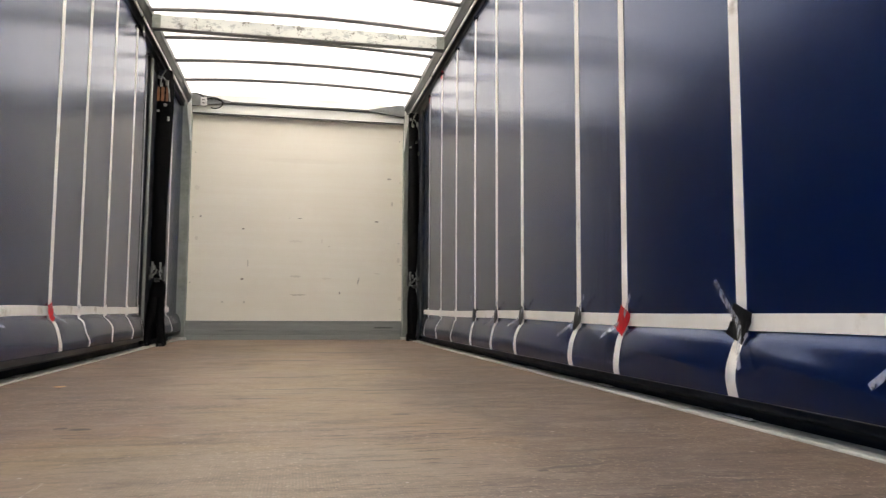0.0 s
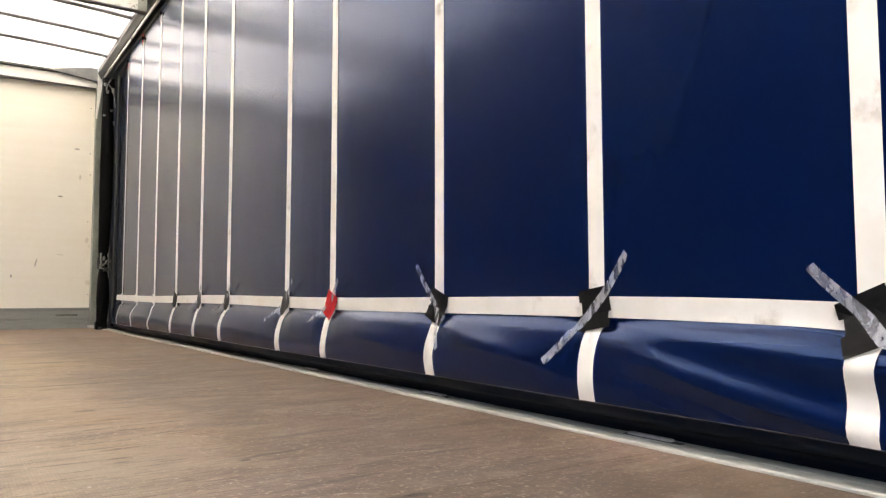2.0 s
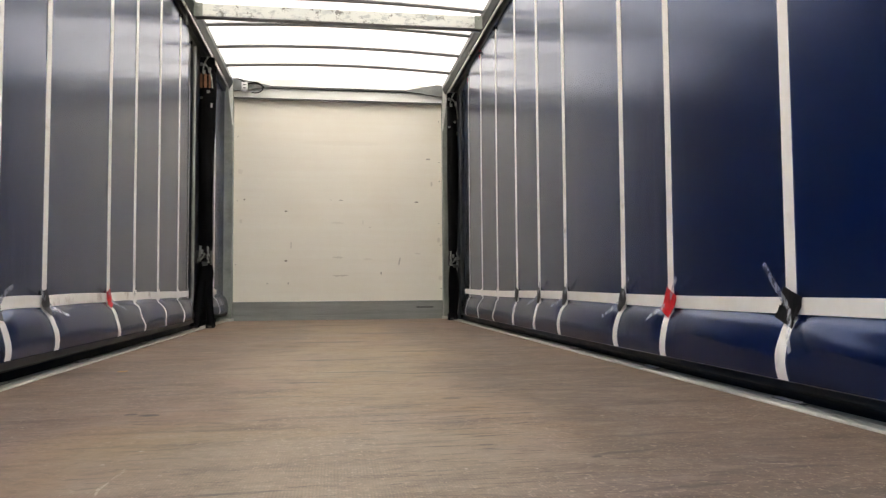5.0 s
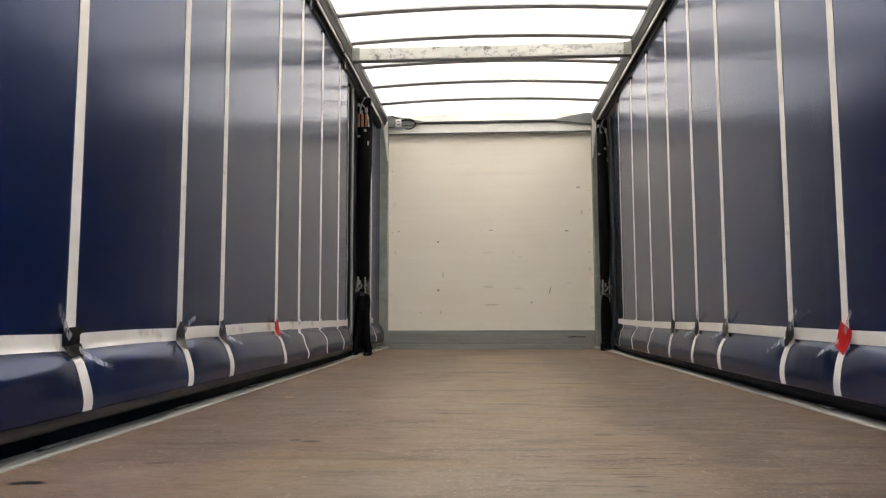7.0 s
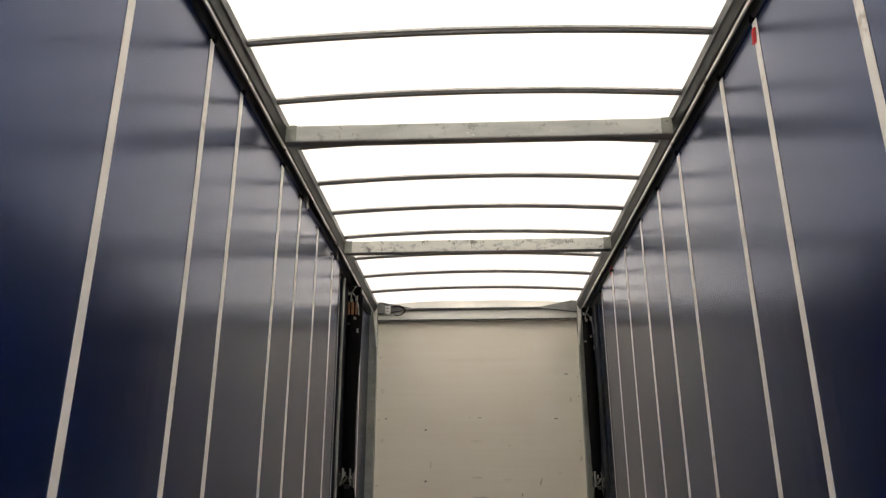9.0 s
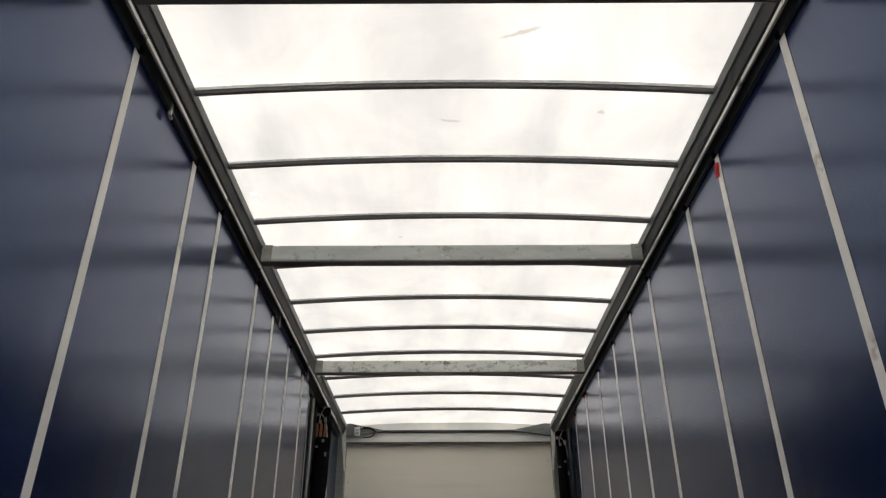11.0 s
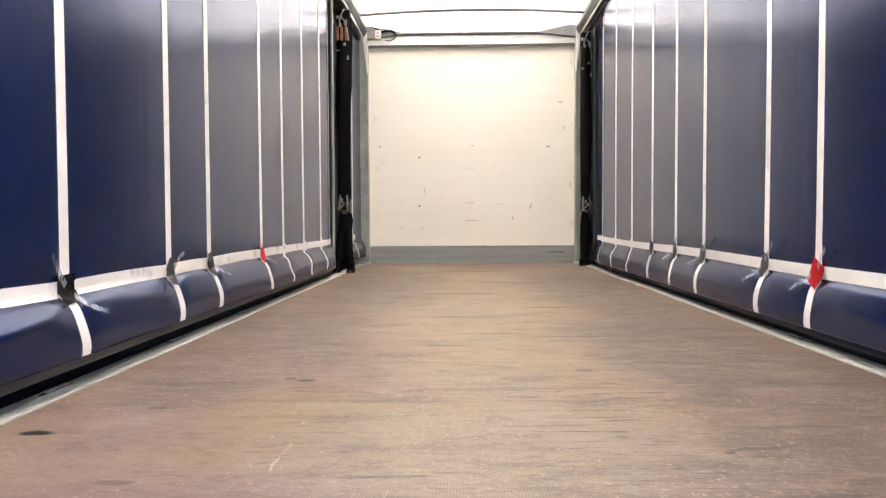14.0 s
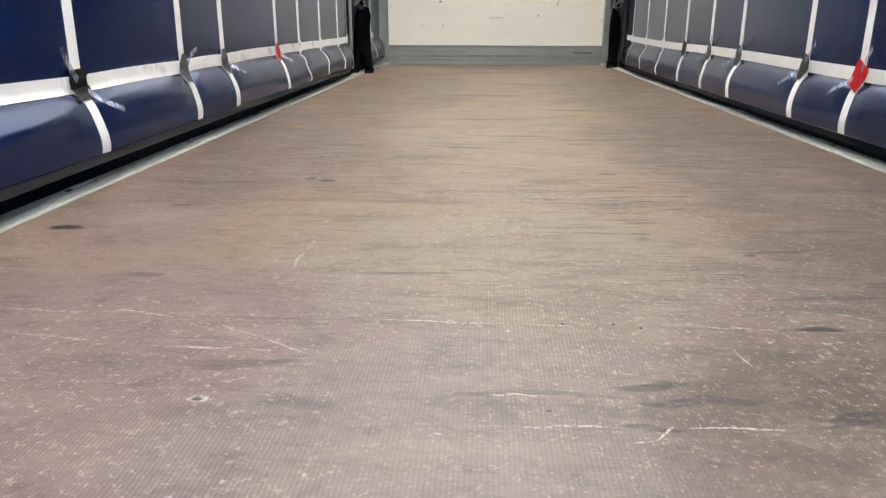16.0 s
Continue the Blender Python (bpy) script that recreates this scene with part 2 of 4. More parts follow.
SMUDGES = (
    (0.136, 0.505, 0.06, 0.013, 6, 0.8), (0.2, 0.47, 0.1, 0.012, 8, 0.7), (-0.02, 0.474, 0.13, 0.009, 0, 0.5), (0.39, 0.432, 0.07, 0.016, 12, 0.8), (0.12, 0.398, 0.05, 0.008, 0, 0.7),
    (-0.24, 0.945, 0.12, 0.008, 0, 0.7), (-0.437, 0.532, 0.09, 0.012, 8, 0.5), (0.5, 0.42, 0.16, 0.018, 3, 0.6), (0.55, 0.34, 0.12, 0.02, 6, 0.6), (0.62, 0.62, 0.14, 0.02, 0, 0.4), (0.3, 0.62, 0.12, 0.02, -4, 0.35), (-0.155, 2.434, 0.1, 0.022, 0, 0.90), (0.02, 2.75, 0.22, 0.025, 0, 0.83), (0.35, 2.66, 0.16, 0.02, 2, 0.83),
    (-0.05, 3.3, 0.25, 0.035, 0, 0.75), (0.4, 3.7, 0.2, 0.04, -2, 0.68), (-0.1, 4.5, 0.3, 0.06, 0, 0.75), (0.3, 5.4, 0.35, 0.08, 0, 0.68), (-0.1, 6.7, 0.4, 0.1, 0, 0.68),
    (0.6, 2.1, 0.12, 0.016, 0, 0.68), (0.68, 1.3, 0.14, 0.014, 3, 0.5), (-0.45, 3.0, 0.12, 0.02, 0, 0.60), (0.55, 0.86, 0.1, 0.012, 4, 0.5), (0.1, 1.55, 0.1, 0.01, 0, 0.4),
)


def stroke(x0, y0, x1, y1, half, strength):
    """A straight mark between two places."""
    return ((x0 + x1) / 2, (y0 + y1) / 2, math.dist((x0, y0), (x1, y1)) / 2, half, math.degrees(math.atan2(y1 - y0, x1 - x0)), strength)


SCRATCHES = (
    stroke(-0.469, 1.168, -0.477, 1.079, 0.0037, 0.6), stroke(-0.477, 1.079, -0.47, 0.971, 0.0037, 0.55), stroke(-0.711, 0.736, -0.602, 0.706, 0.0030, 0.9), stroke(-0.722, 0.72, -0.7, 0.738, 0.0023, 0.8),
    stroke(-0.519, 0.676, -0.437, 0.632, 0.0021, 0.55), stroke(-0.437, 0.632, -0.349, 0.577, 0.0024, 0.7), stroke(-0.574, 0.591, -0.459, 0.59, 0.0034, 0.85), stroke(-0.45, 0.588, -0.4, 0.583, 0.0023, 0.6),
    stroke(-0.29, 0.715, -0.05, 0.713, 0.0034, 0.7), stroke(-0.03, 0.709, 0.06, 0.708, 0.0024, 0.8), stroke(0.2, 0.718, 0.41, 0.713, 0.0030, 0.7), stroke(0.47, 0.71, 0.6, 0.712, 0.0026, 0.6),
    stroke(-0.091, 0.472, -0.011, 0.471, 0.0021, 0.8), stroke(-0.05, 0.391, 0.08, 0.396, 0.0027, 0.75), stroke(0.154, 0.401, 0.285, 0.399, 0.0023, 0.9), stroke(0.147, 0.407, 0.116, 0.367, 0.0023, 0.85),
    stroke(0.116, 0.367, 0.084, 0.359, 0.0019, 0.7), stroke(0.287, 0.628, 0.296, 0.569, 0.0021, 0.75), stroke(-0.847, 0.625, -0.65, 0.602, 0.0045, 0.4), stroke(-0.916, 0.728, -0.76, 0.715, 0.0045, 0.45),
    (-0.463, 0.434, 0.015, 0.01, 0, 0.95), stroke(0.5, 0.79, 0.56, 0.75, 0.0030, 0.6), stroke(-0.55, 0.62, -0.5, 0.615, 0.0023, 0.5), stroke(0.724, 1.006, 0.838, 0.975, 0.0030, 0.6),
)


def panel_material():
    k = Nodes("white_panel")
    grain = k.noise(1.0, 5, 0.6, k.stretch((0.6, 1, 16)))
    cloud = k.noise(1.3, 4)
    colour = k.mix(k.range(grain, 0.3, 0.7), (0.87, 0.83, 0.72), (0.9, 0.87, 0.77))
    colour = k.mix(k.range(cloud, 0.45, 0.7, 0, 0.3), colour, (0.8, 0.74, 0.62))
    faint = k.marks((
        (0.03, 2.0, 0.5, 0.03, 0, 0.06), (-0.024, 0.7, 0.065, 0.012, 0, 0.28), (0.01, 0.495, 0.1, 0.01, 0, 0.4), (-0.03, 1.09, 0.08, 0.012, 0, 0.15), (0.26, 1.1, 0.008, 0.03, 0, 0.2),
        (0.34, 1.04, 0.015, 0.01, 0, 0.3), (0.889, 0.74, 0.04, 0.009, 0, 0.22), (0.32, 0.68, 0.06, 0.012, 0, 0.14), (1.13, 0.9, 0.02, 0.03, 0, 0.3), (1.15, 0.46, 0.03, 0.03, 0, 0.25), (-1.1, 1.66, 0.03, 0.03, 0, 0.15),
        (-1.09, 1.1, 0.02, 0.025, 0, 0.2)), "xz", 0.03, 25)
    colour = k.mix(faint, colour, (0.36, 0.31, 0.24))
    scars = k.marks((
        (-0.597, 1.218, 0.016, 0.011, 0, 0.75), (0.873, 1.335, 0.024, 0.009, 0, 0.75), (0.013, 1.349, 0.028, 0.006, 0, 0.5), (-1.053, 1.345, 0.012, 0.01, 0, 0.65),
        (-0.596, 0.662, 0.017, 0.012, 0, 0.75), (-0.54, 0.836, 0.006, 0.045, 0, 0.35), (0.675, 0.655, 0.007, 0.05, -12, 0.5), (0.467, 0.52, 0.008, 0.018, 0, 0.6), (-0.8, 0.41, 0.01, 0.008, 0, 0.4),
        (-0.57, 0.41, 0.008, 0.014, 0, 0.4), (1.013, 1.834, 0.028, 0.01, 0, 0.5), (-0.1, 1.349, 0.014, 0.005, 0, 0.25), (1.05, 1.546, 0.012, 0.03, 0, 0.3)), "xz", 0.012, 30)
    colour = k.mix(scars, colour, (0.13, 0.1, 0.075))
    return k.done(colour, k.range(cloud, 0.3, 0.7, 0.68, 0.8), 0.0, k.bump(grain, 0.1, 0.002), Specular_IOR_Level=0.08)


def curtain_material():
    k = Nodes("navy_pvc")
    cloud, weave = k.noise(1.1, 4), k.noise(420, 1)
    wrinkle = k.noise(1.0, 3, 0.5, k.stretch((1, 5.5, 0.7)))
    colour = k.mix(k.range(cloud, 0.35, 0.65), PVC_DARK, PVC_LIGHT)
    n = k.bump(wrinkle, 0.12, 0.012)
    n = k.bump(weave, 0.1, 0.0004, n)
    return k.done(colour, k.range(cloud, 0.3, 0.7, 0.205, 0.235), 0.0, n, Specular_IOR_Level=0.74, Specular_Tint=(0.2, 0.42, 1.0, 1.0))


PVC_DARK, PVC_LIGHT = (0.0006, 0.0056, 0.036), (0.001, 0.0077, 0.047)


def roof_material():
    """Translucent white sheet: daylight from above shines through it."""
    k = Nodes("translucent_roof_sheet")
    cloud = k.noise(2.2, 5, 0.6, k.stretch((1, 0.8, 1)), 0.6)
    streak = k.noise(1.0, 4, 0.55, k.stretch((5, 0.8, 1), (4, 2, 0)))
    tint = k.mix(k.range(cloud, 0.36, 0.66, 0, 0.6), (0.79, 0.78, 0.75), (0.61, 0.61, 0.6))
    tint = k.mix(k.range(streak, 0.5, 0.7, 0, 0.3), tint, (0.55, 0.555, 0.56))
    tint = k.mix(k.marks(((-0.02, 2.347, 0.06, 0.012, 10, 0.4), (0.276, 1.76, 0.1, 0.012, -20, 0.4), (0.7, 2.266, 0.02, 0.015, 0, 0.4), (-0.318, 3.511, 0.012, 0.012, 0, 0.4)), wobble=0.03), tint, (0.4, 0.36, 0.32))
    # daylight through small holes, painted as paler spots in the tint
    tint = k.mix(k.marks(((-1.107, 2.944, 0.02, 0.016, 20, 1.0), (-1.07, 2.96, 0.007, 0.006, 0, 0.8)), wobble=0.01, scale=40), tint, (0.98, 0.98, 0.98))
    through_sheet = k.node("ShaderNodeBsdfTranslucent", Color=tint).outputs[0]
    front = k.node("ShaderNodeBsdfDiffuse", Color=tint).outputs[0]
    m = k.node("ShaderNodeMixShader", Fac=0.25)
    k.set(m.inputs[1], through_sheet)
    k.set(m.inputs[2], front)
    k.tree.links.new(m.outputs[0], k.out.inputs[0])
    return k.mat


def beam_material(name, edge, grime):
    k = Nodes(name)
    where = k.stretch((3.0, 1, 6))
    flake = k.noise(2.6, 6, 0.7, where)
    patch = k.range(flake, edge, edge + 0.1, 0, 1, True)
    colour = k.mix(k.range(k.noise(3.0, 5, 0.6, k.stretch((0.7, 1, 3))), 0.35, 0.65), (0.42, 0.45, 0.43), (0.58, 0.61, 0.585))
    colour = k.mix(patch, colour, (0.72, 0.74, 0.69))
    colour = k.mix(k.range(k.noise(14, 5, 0.75), 0.57, 0.65, 0, grime, True), colour, (0.16, 0.155, 0.13))
    return k.done(colour, k.range(flake, 0.4, 0.6, 0.4, 0.6), 0.0, k.bump(patch, 0.3, 0.001))


def film_material():
    k = Nodes("clear_tape")
    k.mat.blend_method = "BLEND"
    crease = k.noise(60, 3, 0.6, k.stretch((1, 1, 0.4)))
    return k.done((0.86, 0.9, 1.0), 0.3, 0.0, k.bump(crease, 0.3, 0.003), Alpha=k.range(crease, 0.38, 0.72, 0.17, 0.45))


def webbing_material():
    k = Nodes("white_webbing")
    soil = k.noise(7, 5, 0.65)
    blot = k.noise(3.5, 4, 0.6, k.stretch((1, 1, 1), (9, 4, 2)))
    weave = k.noise(1.0, 1, 0.5, k.stretch((500, 500, 900)))
    colour = k.mix(k.range(soil, 0.35, 0.65), (0.86, 0.84, 0.78), (0.93, 0.92, 0.88))
    stain = k.math("MULTIPLY", k.range(soil, 0.55, 0.68, 0, 0.7, True), k.range(blot, 0.5, 0.6))
    colour = k.mix(stain, colour, (0.42, 0.36, 0.28))
    return k.done(colour, 0.55, 0.0, k.bump(weave, 0.08, 0.0008), Specular_IOR_Level=0.35)


DECK = floor_material()
PANEL = panel_material()
PVC = curtain_material()
ROOF = roof_material()
BEAM = beam_material("flaking_painted_aluminium", 0.4, 0.85)
BEAM_SOUND = beam_material("worn_beam_paint", 0.6, 0.45)
FILM = film_material()
WEB = webbing_material()
ALU = plain("grey_anodised_rail", (0.055, 0.061, 0.058), (0.026, 0.029, 0.028), 0.42, 0.25, scale=4, grain=40, stretch=(1, 0.3, 1))
POST = plain("grey_green_post", (0.36, 0.385, 0.34), (0.235, 0.26, 0.225), 0.45, 0.15, scale=6, grain=50)
KICK = plain("grey_green_kick_rail", (0.33, 0.345, 0.32), (0.25, 0.265, 0.245), 0.5, 0.1, scale=4, grain=30, stretch=(0.25, 1, 4))
HEADER = plain("pale_header_paint", (0.78, 0.79, 0.745), (0.66, 0.67, 0.62), 0.4, 0.1, scale=5, grain=60, stretch=(0.5, 1, 3))
GUSSET = plain("dull_grey_plate", (0.2, 0.21, 0.205), (0.13, 0.14, 0.135), 0.5, 0.1, scale=8)
LIP = plain("bare_aluminium_edge", (0.5, 0.5, 0.47), (0.34, 0.34, 0.31), 0.3, 0.7, scale=6, grain=80)
SIDE = plain("floor_edge_aluminium", (0.6, 0.605, 0.55), (0.4, 0.41, 0.365), 0.55, 0.05, scale=7, grain=70, stretch=(2, 0.4, 1))
BOW = plain("bow_tube_metal", (0.19, 0.19, 0.186), (0.12, 0.121, 0.12), 0.4, 0.4, scale=6)
BLACK = plain("black_rubber", (0.005, 0.005, 0.0055), (0.0025, 0.0025, 0.003), 0.6, scale=12, Specular_IOR_Level=0.06)
TAPE = plain("black_tape", (0.008, 0.008, 0.009), (0.003, 0.003, 0.0035), 0.5, scale=30, relief=0.5, Specular_IOR_Level=0.12)
GREYTAPE = plain("worn_dark_grey_tape", (0.035, 0.035, 0.033), (0.006, 0.006, 0.006), 0.55, scale=30, relief=0.4)
RED = plain("red_tape", (0.56, 0.01, 0.016), (0.36, 0.006, 0.01), 0.55, scale=30, relief=0.4, Specular_IOR_Level=0.2)
STEEL = plain("zinc_steel", (0.4, 0.41, 0.38), (0.1, 0.105, 0.09), 0.4, 0.6, scale=20)
ORANGE = plain("faded_orange_strap", (0.36, 0.16, 0.08), (0.2, 0.09, 0.045), 0.7, scale=14)
# navy darkened for shade under the curtain roll, also on the added side walls
SHADE_NAVY = plain("shaded_navy", (0.003, 0.008, 0.02), (0.002, 0.005, 0.012), 0.5, scale=6, Specular_IOR_Level=0.08)
# grey that stands for the reflection along the left roll's underside
GREY_SHEEN = plain("grey_sheen", (0.036, 0.046, 0.058), (0.02, 0.027, 0.034), 0.45, scale=6, stretch=(1, 0.3, 1), Specular_IOR_Level=0.3)
WHITE = plain("white_plastic", (0.66, 0.66, 0.65), (0.45, 0.45, 0.44), 0.4, scale=20)
DARKSTEEL = plain("tarnished_steel", (0.07, 0.072, 0.066), (0.012, 0.0125, 0.011), 0.4, 0.5, scale=25)
CHIP = plain("fresh_wood_chip", (0.75, 0.5, 0.28), (0.55, 0.34, 0.18), 0.7, scale=30)
BOUNCE_GROUND = plain("bounce_ground", (0.3, 0.29, 0.27), (0.2, 0.19, 0.18), 0.8, scale=0.6, grain=12)
OUTER = plain("outer_skin", (0.5, 0.5, 0.48), (0.42, 0.42, 0.4), 0.5, scale=2)


# ---------------------------------------------------------------- mesh helpers
def part(name, bm, material, parent=None, label="", smooth=False):
    me = bpy.data.meshes.new(name)
    bmesh.ops.recalc_face_normals(bm, faces=bm.faces)
    bm.to_mesh(me)
    bm.free()
    for p in me.polygons:
        p.use_smooth = smooth
    if smooth:
        me.set_sharp_from_angle(angle=radians(50))
    me.materials.append(material)
    ob = new(name, me)
    if parent:
        ob.parent = parent
    if label:
        tagged(ob, label)
    return ob


def box(bm, lo, hi, bevel=0.0):
    size = [b - a for a, b in zip(lo, hi)]
    mid = [(a + b) / 2 for a, b in zip(lo, hi)]
    made = bmesh.ops.create_cube(bm, size=1, matrix=Matrix.Translation(mid) @ Matrix.Diagonal((*size, 1)))
    if bevel:
        edges = list({e for v in made["verts"] for e in v.link_edges})
        bmesh.ops.bevel(bm, geom=edges, offset=bevel, segments=2, affect="EDGES", profile=0.6)
    return bm


def boxed(lo, hi, bevel=0.0):
    return box(bmesh.new(), lo, hi, bevel)


def tube(bm, points, radius, sides=10, flat=1.0):
    """A round bar through points; flat squeezes it along its second axis."""
    rings = []
    pts = [Vector(p) for p in points]
    for i, p in enumerate(pts):
        way = (pts[min(i + 1, len(pts) - 1)] - pts[max(i - 1, 0)]).normalized()
        side = way.cross(Vector((0, 1, 0)) if abs(way.y) < 0.9 else Vector((1, 0, 0))).normalized()
        up = side.cross(way)
        r = radius[i] if isinstance(radius, (list, tuple)) else radius
        rings.append([bm.verts.new(p + r * (math.cos(a) * side + flat * math.sin(a) * up)) for a in (2 * math.pi * k / sides for k in range(sides))])
    for a, b in zip(rings, rings[1:]):
        for k in range(sides):
            bm.faces.new((a[k], a[(k + 1) % sides], b[(k + 1) % sides], b[k]))
    bm.faces.new(rings[0])
    bm.faces.new(rings[-1])
    return bm


def extrude_profile(points, y0, y1, s=1):
    """A bar along the body with the section points (x outwards, z)."""
    bm = bmesh.new()
    a = [bm.verts.new((s * x, y0, z)) for x, z in points]
    b = [bm.verts.new((s * x, y1, z)) for x, z in points]
    n = len(points)
    for i in range(n):
        bm.faces.new((a[i], a[(i + 1) % n], b[(i + 1) % n], b[i]))
    bm.faces.new(a)
    bm.faces.new(b)
    return bm


def grid(rows, thick=None):
    """A sheet through rows of points; thick: a vector that gives it a second face."""
    bm = bmesh.new()
    v = [[bm.verts.new(p) for p in row] for row in rows]
    for a, b in zip(v, v[1:]):
        for i in range(len(a) - 1):
            bm.faces.new((a[i], a[i + 1], b[i + 1], b[i]))
    if thick is not None:
        made = bmesh.ops.extrude_face_region(bm, geom=bm.faces[:])
        bmesh.ops.translate(bm, vec=thick, verts=[g for g in made["geom"] if isinstance(g, bmesh.types.BMVert)])
    return bm


def group_of(name, label, category, group="", at=(0, 0, 0)):
    ob = new(name)
    ob.location = at
    ob.empty_display_size = 0.1
    return tagged(ob, label, category, group)


# ---------------------------------------------------------------- the body
BACK, FRONT = -0.95, 8.0      # rear opening and bulkhead face
HALF = 1.212                  # half width of the plywood deck
WALL = 1.255                  # curtain plane

# unseen ground, added to bounce daylight up into the body
ground = tagged(part("ground", grid([[(-60, -60, -1.15), (60, -60, -1.15)], [(-60, 60, -1.15), (60, 60, -1.15)]]), BOUNCE_GROUND), "unseen grey ground below the body that bounces daylight", "ground", kind="structure")

# deck: plywood sheets across the body, butted with fine joints
deck = tagged(part("floor", boxed((-1.3, BACK, -0.12), (1.3, 8.1, -0.03)), OUTER), "worn brown slip-resistant plywood load deck", "floor", kind="structure")
joints = [BACK] + [0.71 + 1.06 * k for k in range(0, 7)] + [7.99]
for a, b in zip(joints, joints[1:]):
    part("deck_board", boxed((-HALF, a + 0.0005, -0.03), (HALF, b - 0.0005, 0.0), 0.0008), DECK, deck)
for x, dy in ((0.04, 0.004), (0.123, 0.006), (0.165, -0.006)):
    bm = bmesh.new()
    bmesh.ops.create_cone(bm, cap_ends=True, segments=10, radius1=0.003, radius2=0.0027, depth=0.001, matrix=Matrix.Translation((x, joints[1] + dy, 0.0004)))
    part("screw", bm, GREYTAPE, deck)

for s, side in ((-1, "left"), (1, "right")):
    rail = part("floor_edge_" + side, extrude_profile([(1.2124, -0.11), (1.2124, 0.004), (1.215, 0.007), (1.222, 0.0065), (1.224, 0.002), (1.227, 0.002), (1.229, 0.005), (1.26, 0.005), (1.2615, 0.002), (1.2645, 0.002), (1.266, 0.005), (1.298, 0.0065), (1.302, 0.004), (1.302, -0.11)], BACK, 7.93, s), SIDE)
    tagged(rail, "scuffed aluminium edge rail along the plywood deck", "edge rail", kind="structure")
    for y in ((0.795, 1.67, 2.63, 3.63, 4.72, 5.91) if s > 0 else (1.66, 2.55, 3.45, 4.64, 5.83)):
        # shade in the slot's recess given as a flat dark plate
        slot = part("lashing_slot", boxed((s * 1.28 - 0.009, y - 0.085, 0.0), (s * 1.28 + 0.009, y + 0.075, 0.0068), 0.001), GREYTAPE, rail)
        part("bar", boxed((s * 1.28 - 0.008, y - 0.058, 0.003), (s * 1.28 + 0.008, y + 0.062, 0.0125), 0.003), WHITE, slot)

# bulkhead: white panel between posts, header and kick rails
bulkhead = tagged(part("wall_front", boxed((-1.18, FRONT, 0.0), (1.18, FRONT + 0.05, 2.6)), PANEL), "white scuffed bulkhead panel with a faint horizontal grain", "bulkhead", kind="structure")
kick = part("kick_rail", extrude_profile([(-1.168, 0.0), (1.168, 0.0), (1.168, 0.203), (-1.168, 0.203)], 7.985, FRONT - 0.002), KICK, bulkhead, "grey-green ribbed kick rail")
for z0, z1, d in ((0.0, 0.05, 0.03), (0.058, 0.088, 0.02), (0.1, 0.188, 0.026), (0.192, 0.207, 0.034)):
    part("kick_rib", boxed((-1.168, 7.985 - d, z0), (1.168, 7.985, z1), 0.004), KICK, bulkhead)
rivet = bmesh.new()
bmesh.ops.create_uvsphere(rivet, u_segments=8, v_segments=5, radius=0.0045, matrix=Matrix.Diagonal((1, 0.5, 1, 1)))
rivet_mesh = bpy.data.meshes.new("rivet")
rivet.to_mesh(rivet_mesh)
rivet.free()
rivet_mesh.materials.append(GREYTAPE)
for x in (-1.135, 1.135):
    for z in ((0.62, 1.33, 2.05) if x < 0 else (0.34, 0.84, 1.09, 1.58, 1.8, 2.28)):
        ob = new("rivet", rivet_mesh)
        ob.parent = bulkhead
        ob.location = (x + 0.02 * math.sin(40 * z), FRONT, z)
for k in range(3):
    part("dark_mark", boxed((0.86, 7.9575, 0.125 + 0.006 * k), (1.06, 7.96, 0.128 + 0.006 * k)), BLACK, bulkhead)
header = tagged(part("header_rail", boxed((-1.17, 7.93, 2.47), (1.17, FRONT - 0.002, 2.6), 0.006), HEADER), "pale painted header rail over the bulkhead", "header rail", kind="structure")
part("lower_lip", boxed((-1.16, 7.915, 2.463), (1.16, 7.932, 2.478), 0.003), ALU, header)
part("upper_lip", boxed((-1.16, 7.9, 2.585), (1.16, 7.932, 2.61), 0.004), ALU, header)
part("front_flap", grid([[(x, 7.965, z) for x in (-1.165, 0, 1.165)] for z in (2.598, 2.71)], (0, 0.0015, 0)), ROOF, header, "translucent white front flap of the roof sheet")
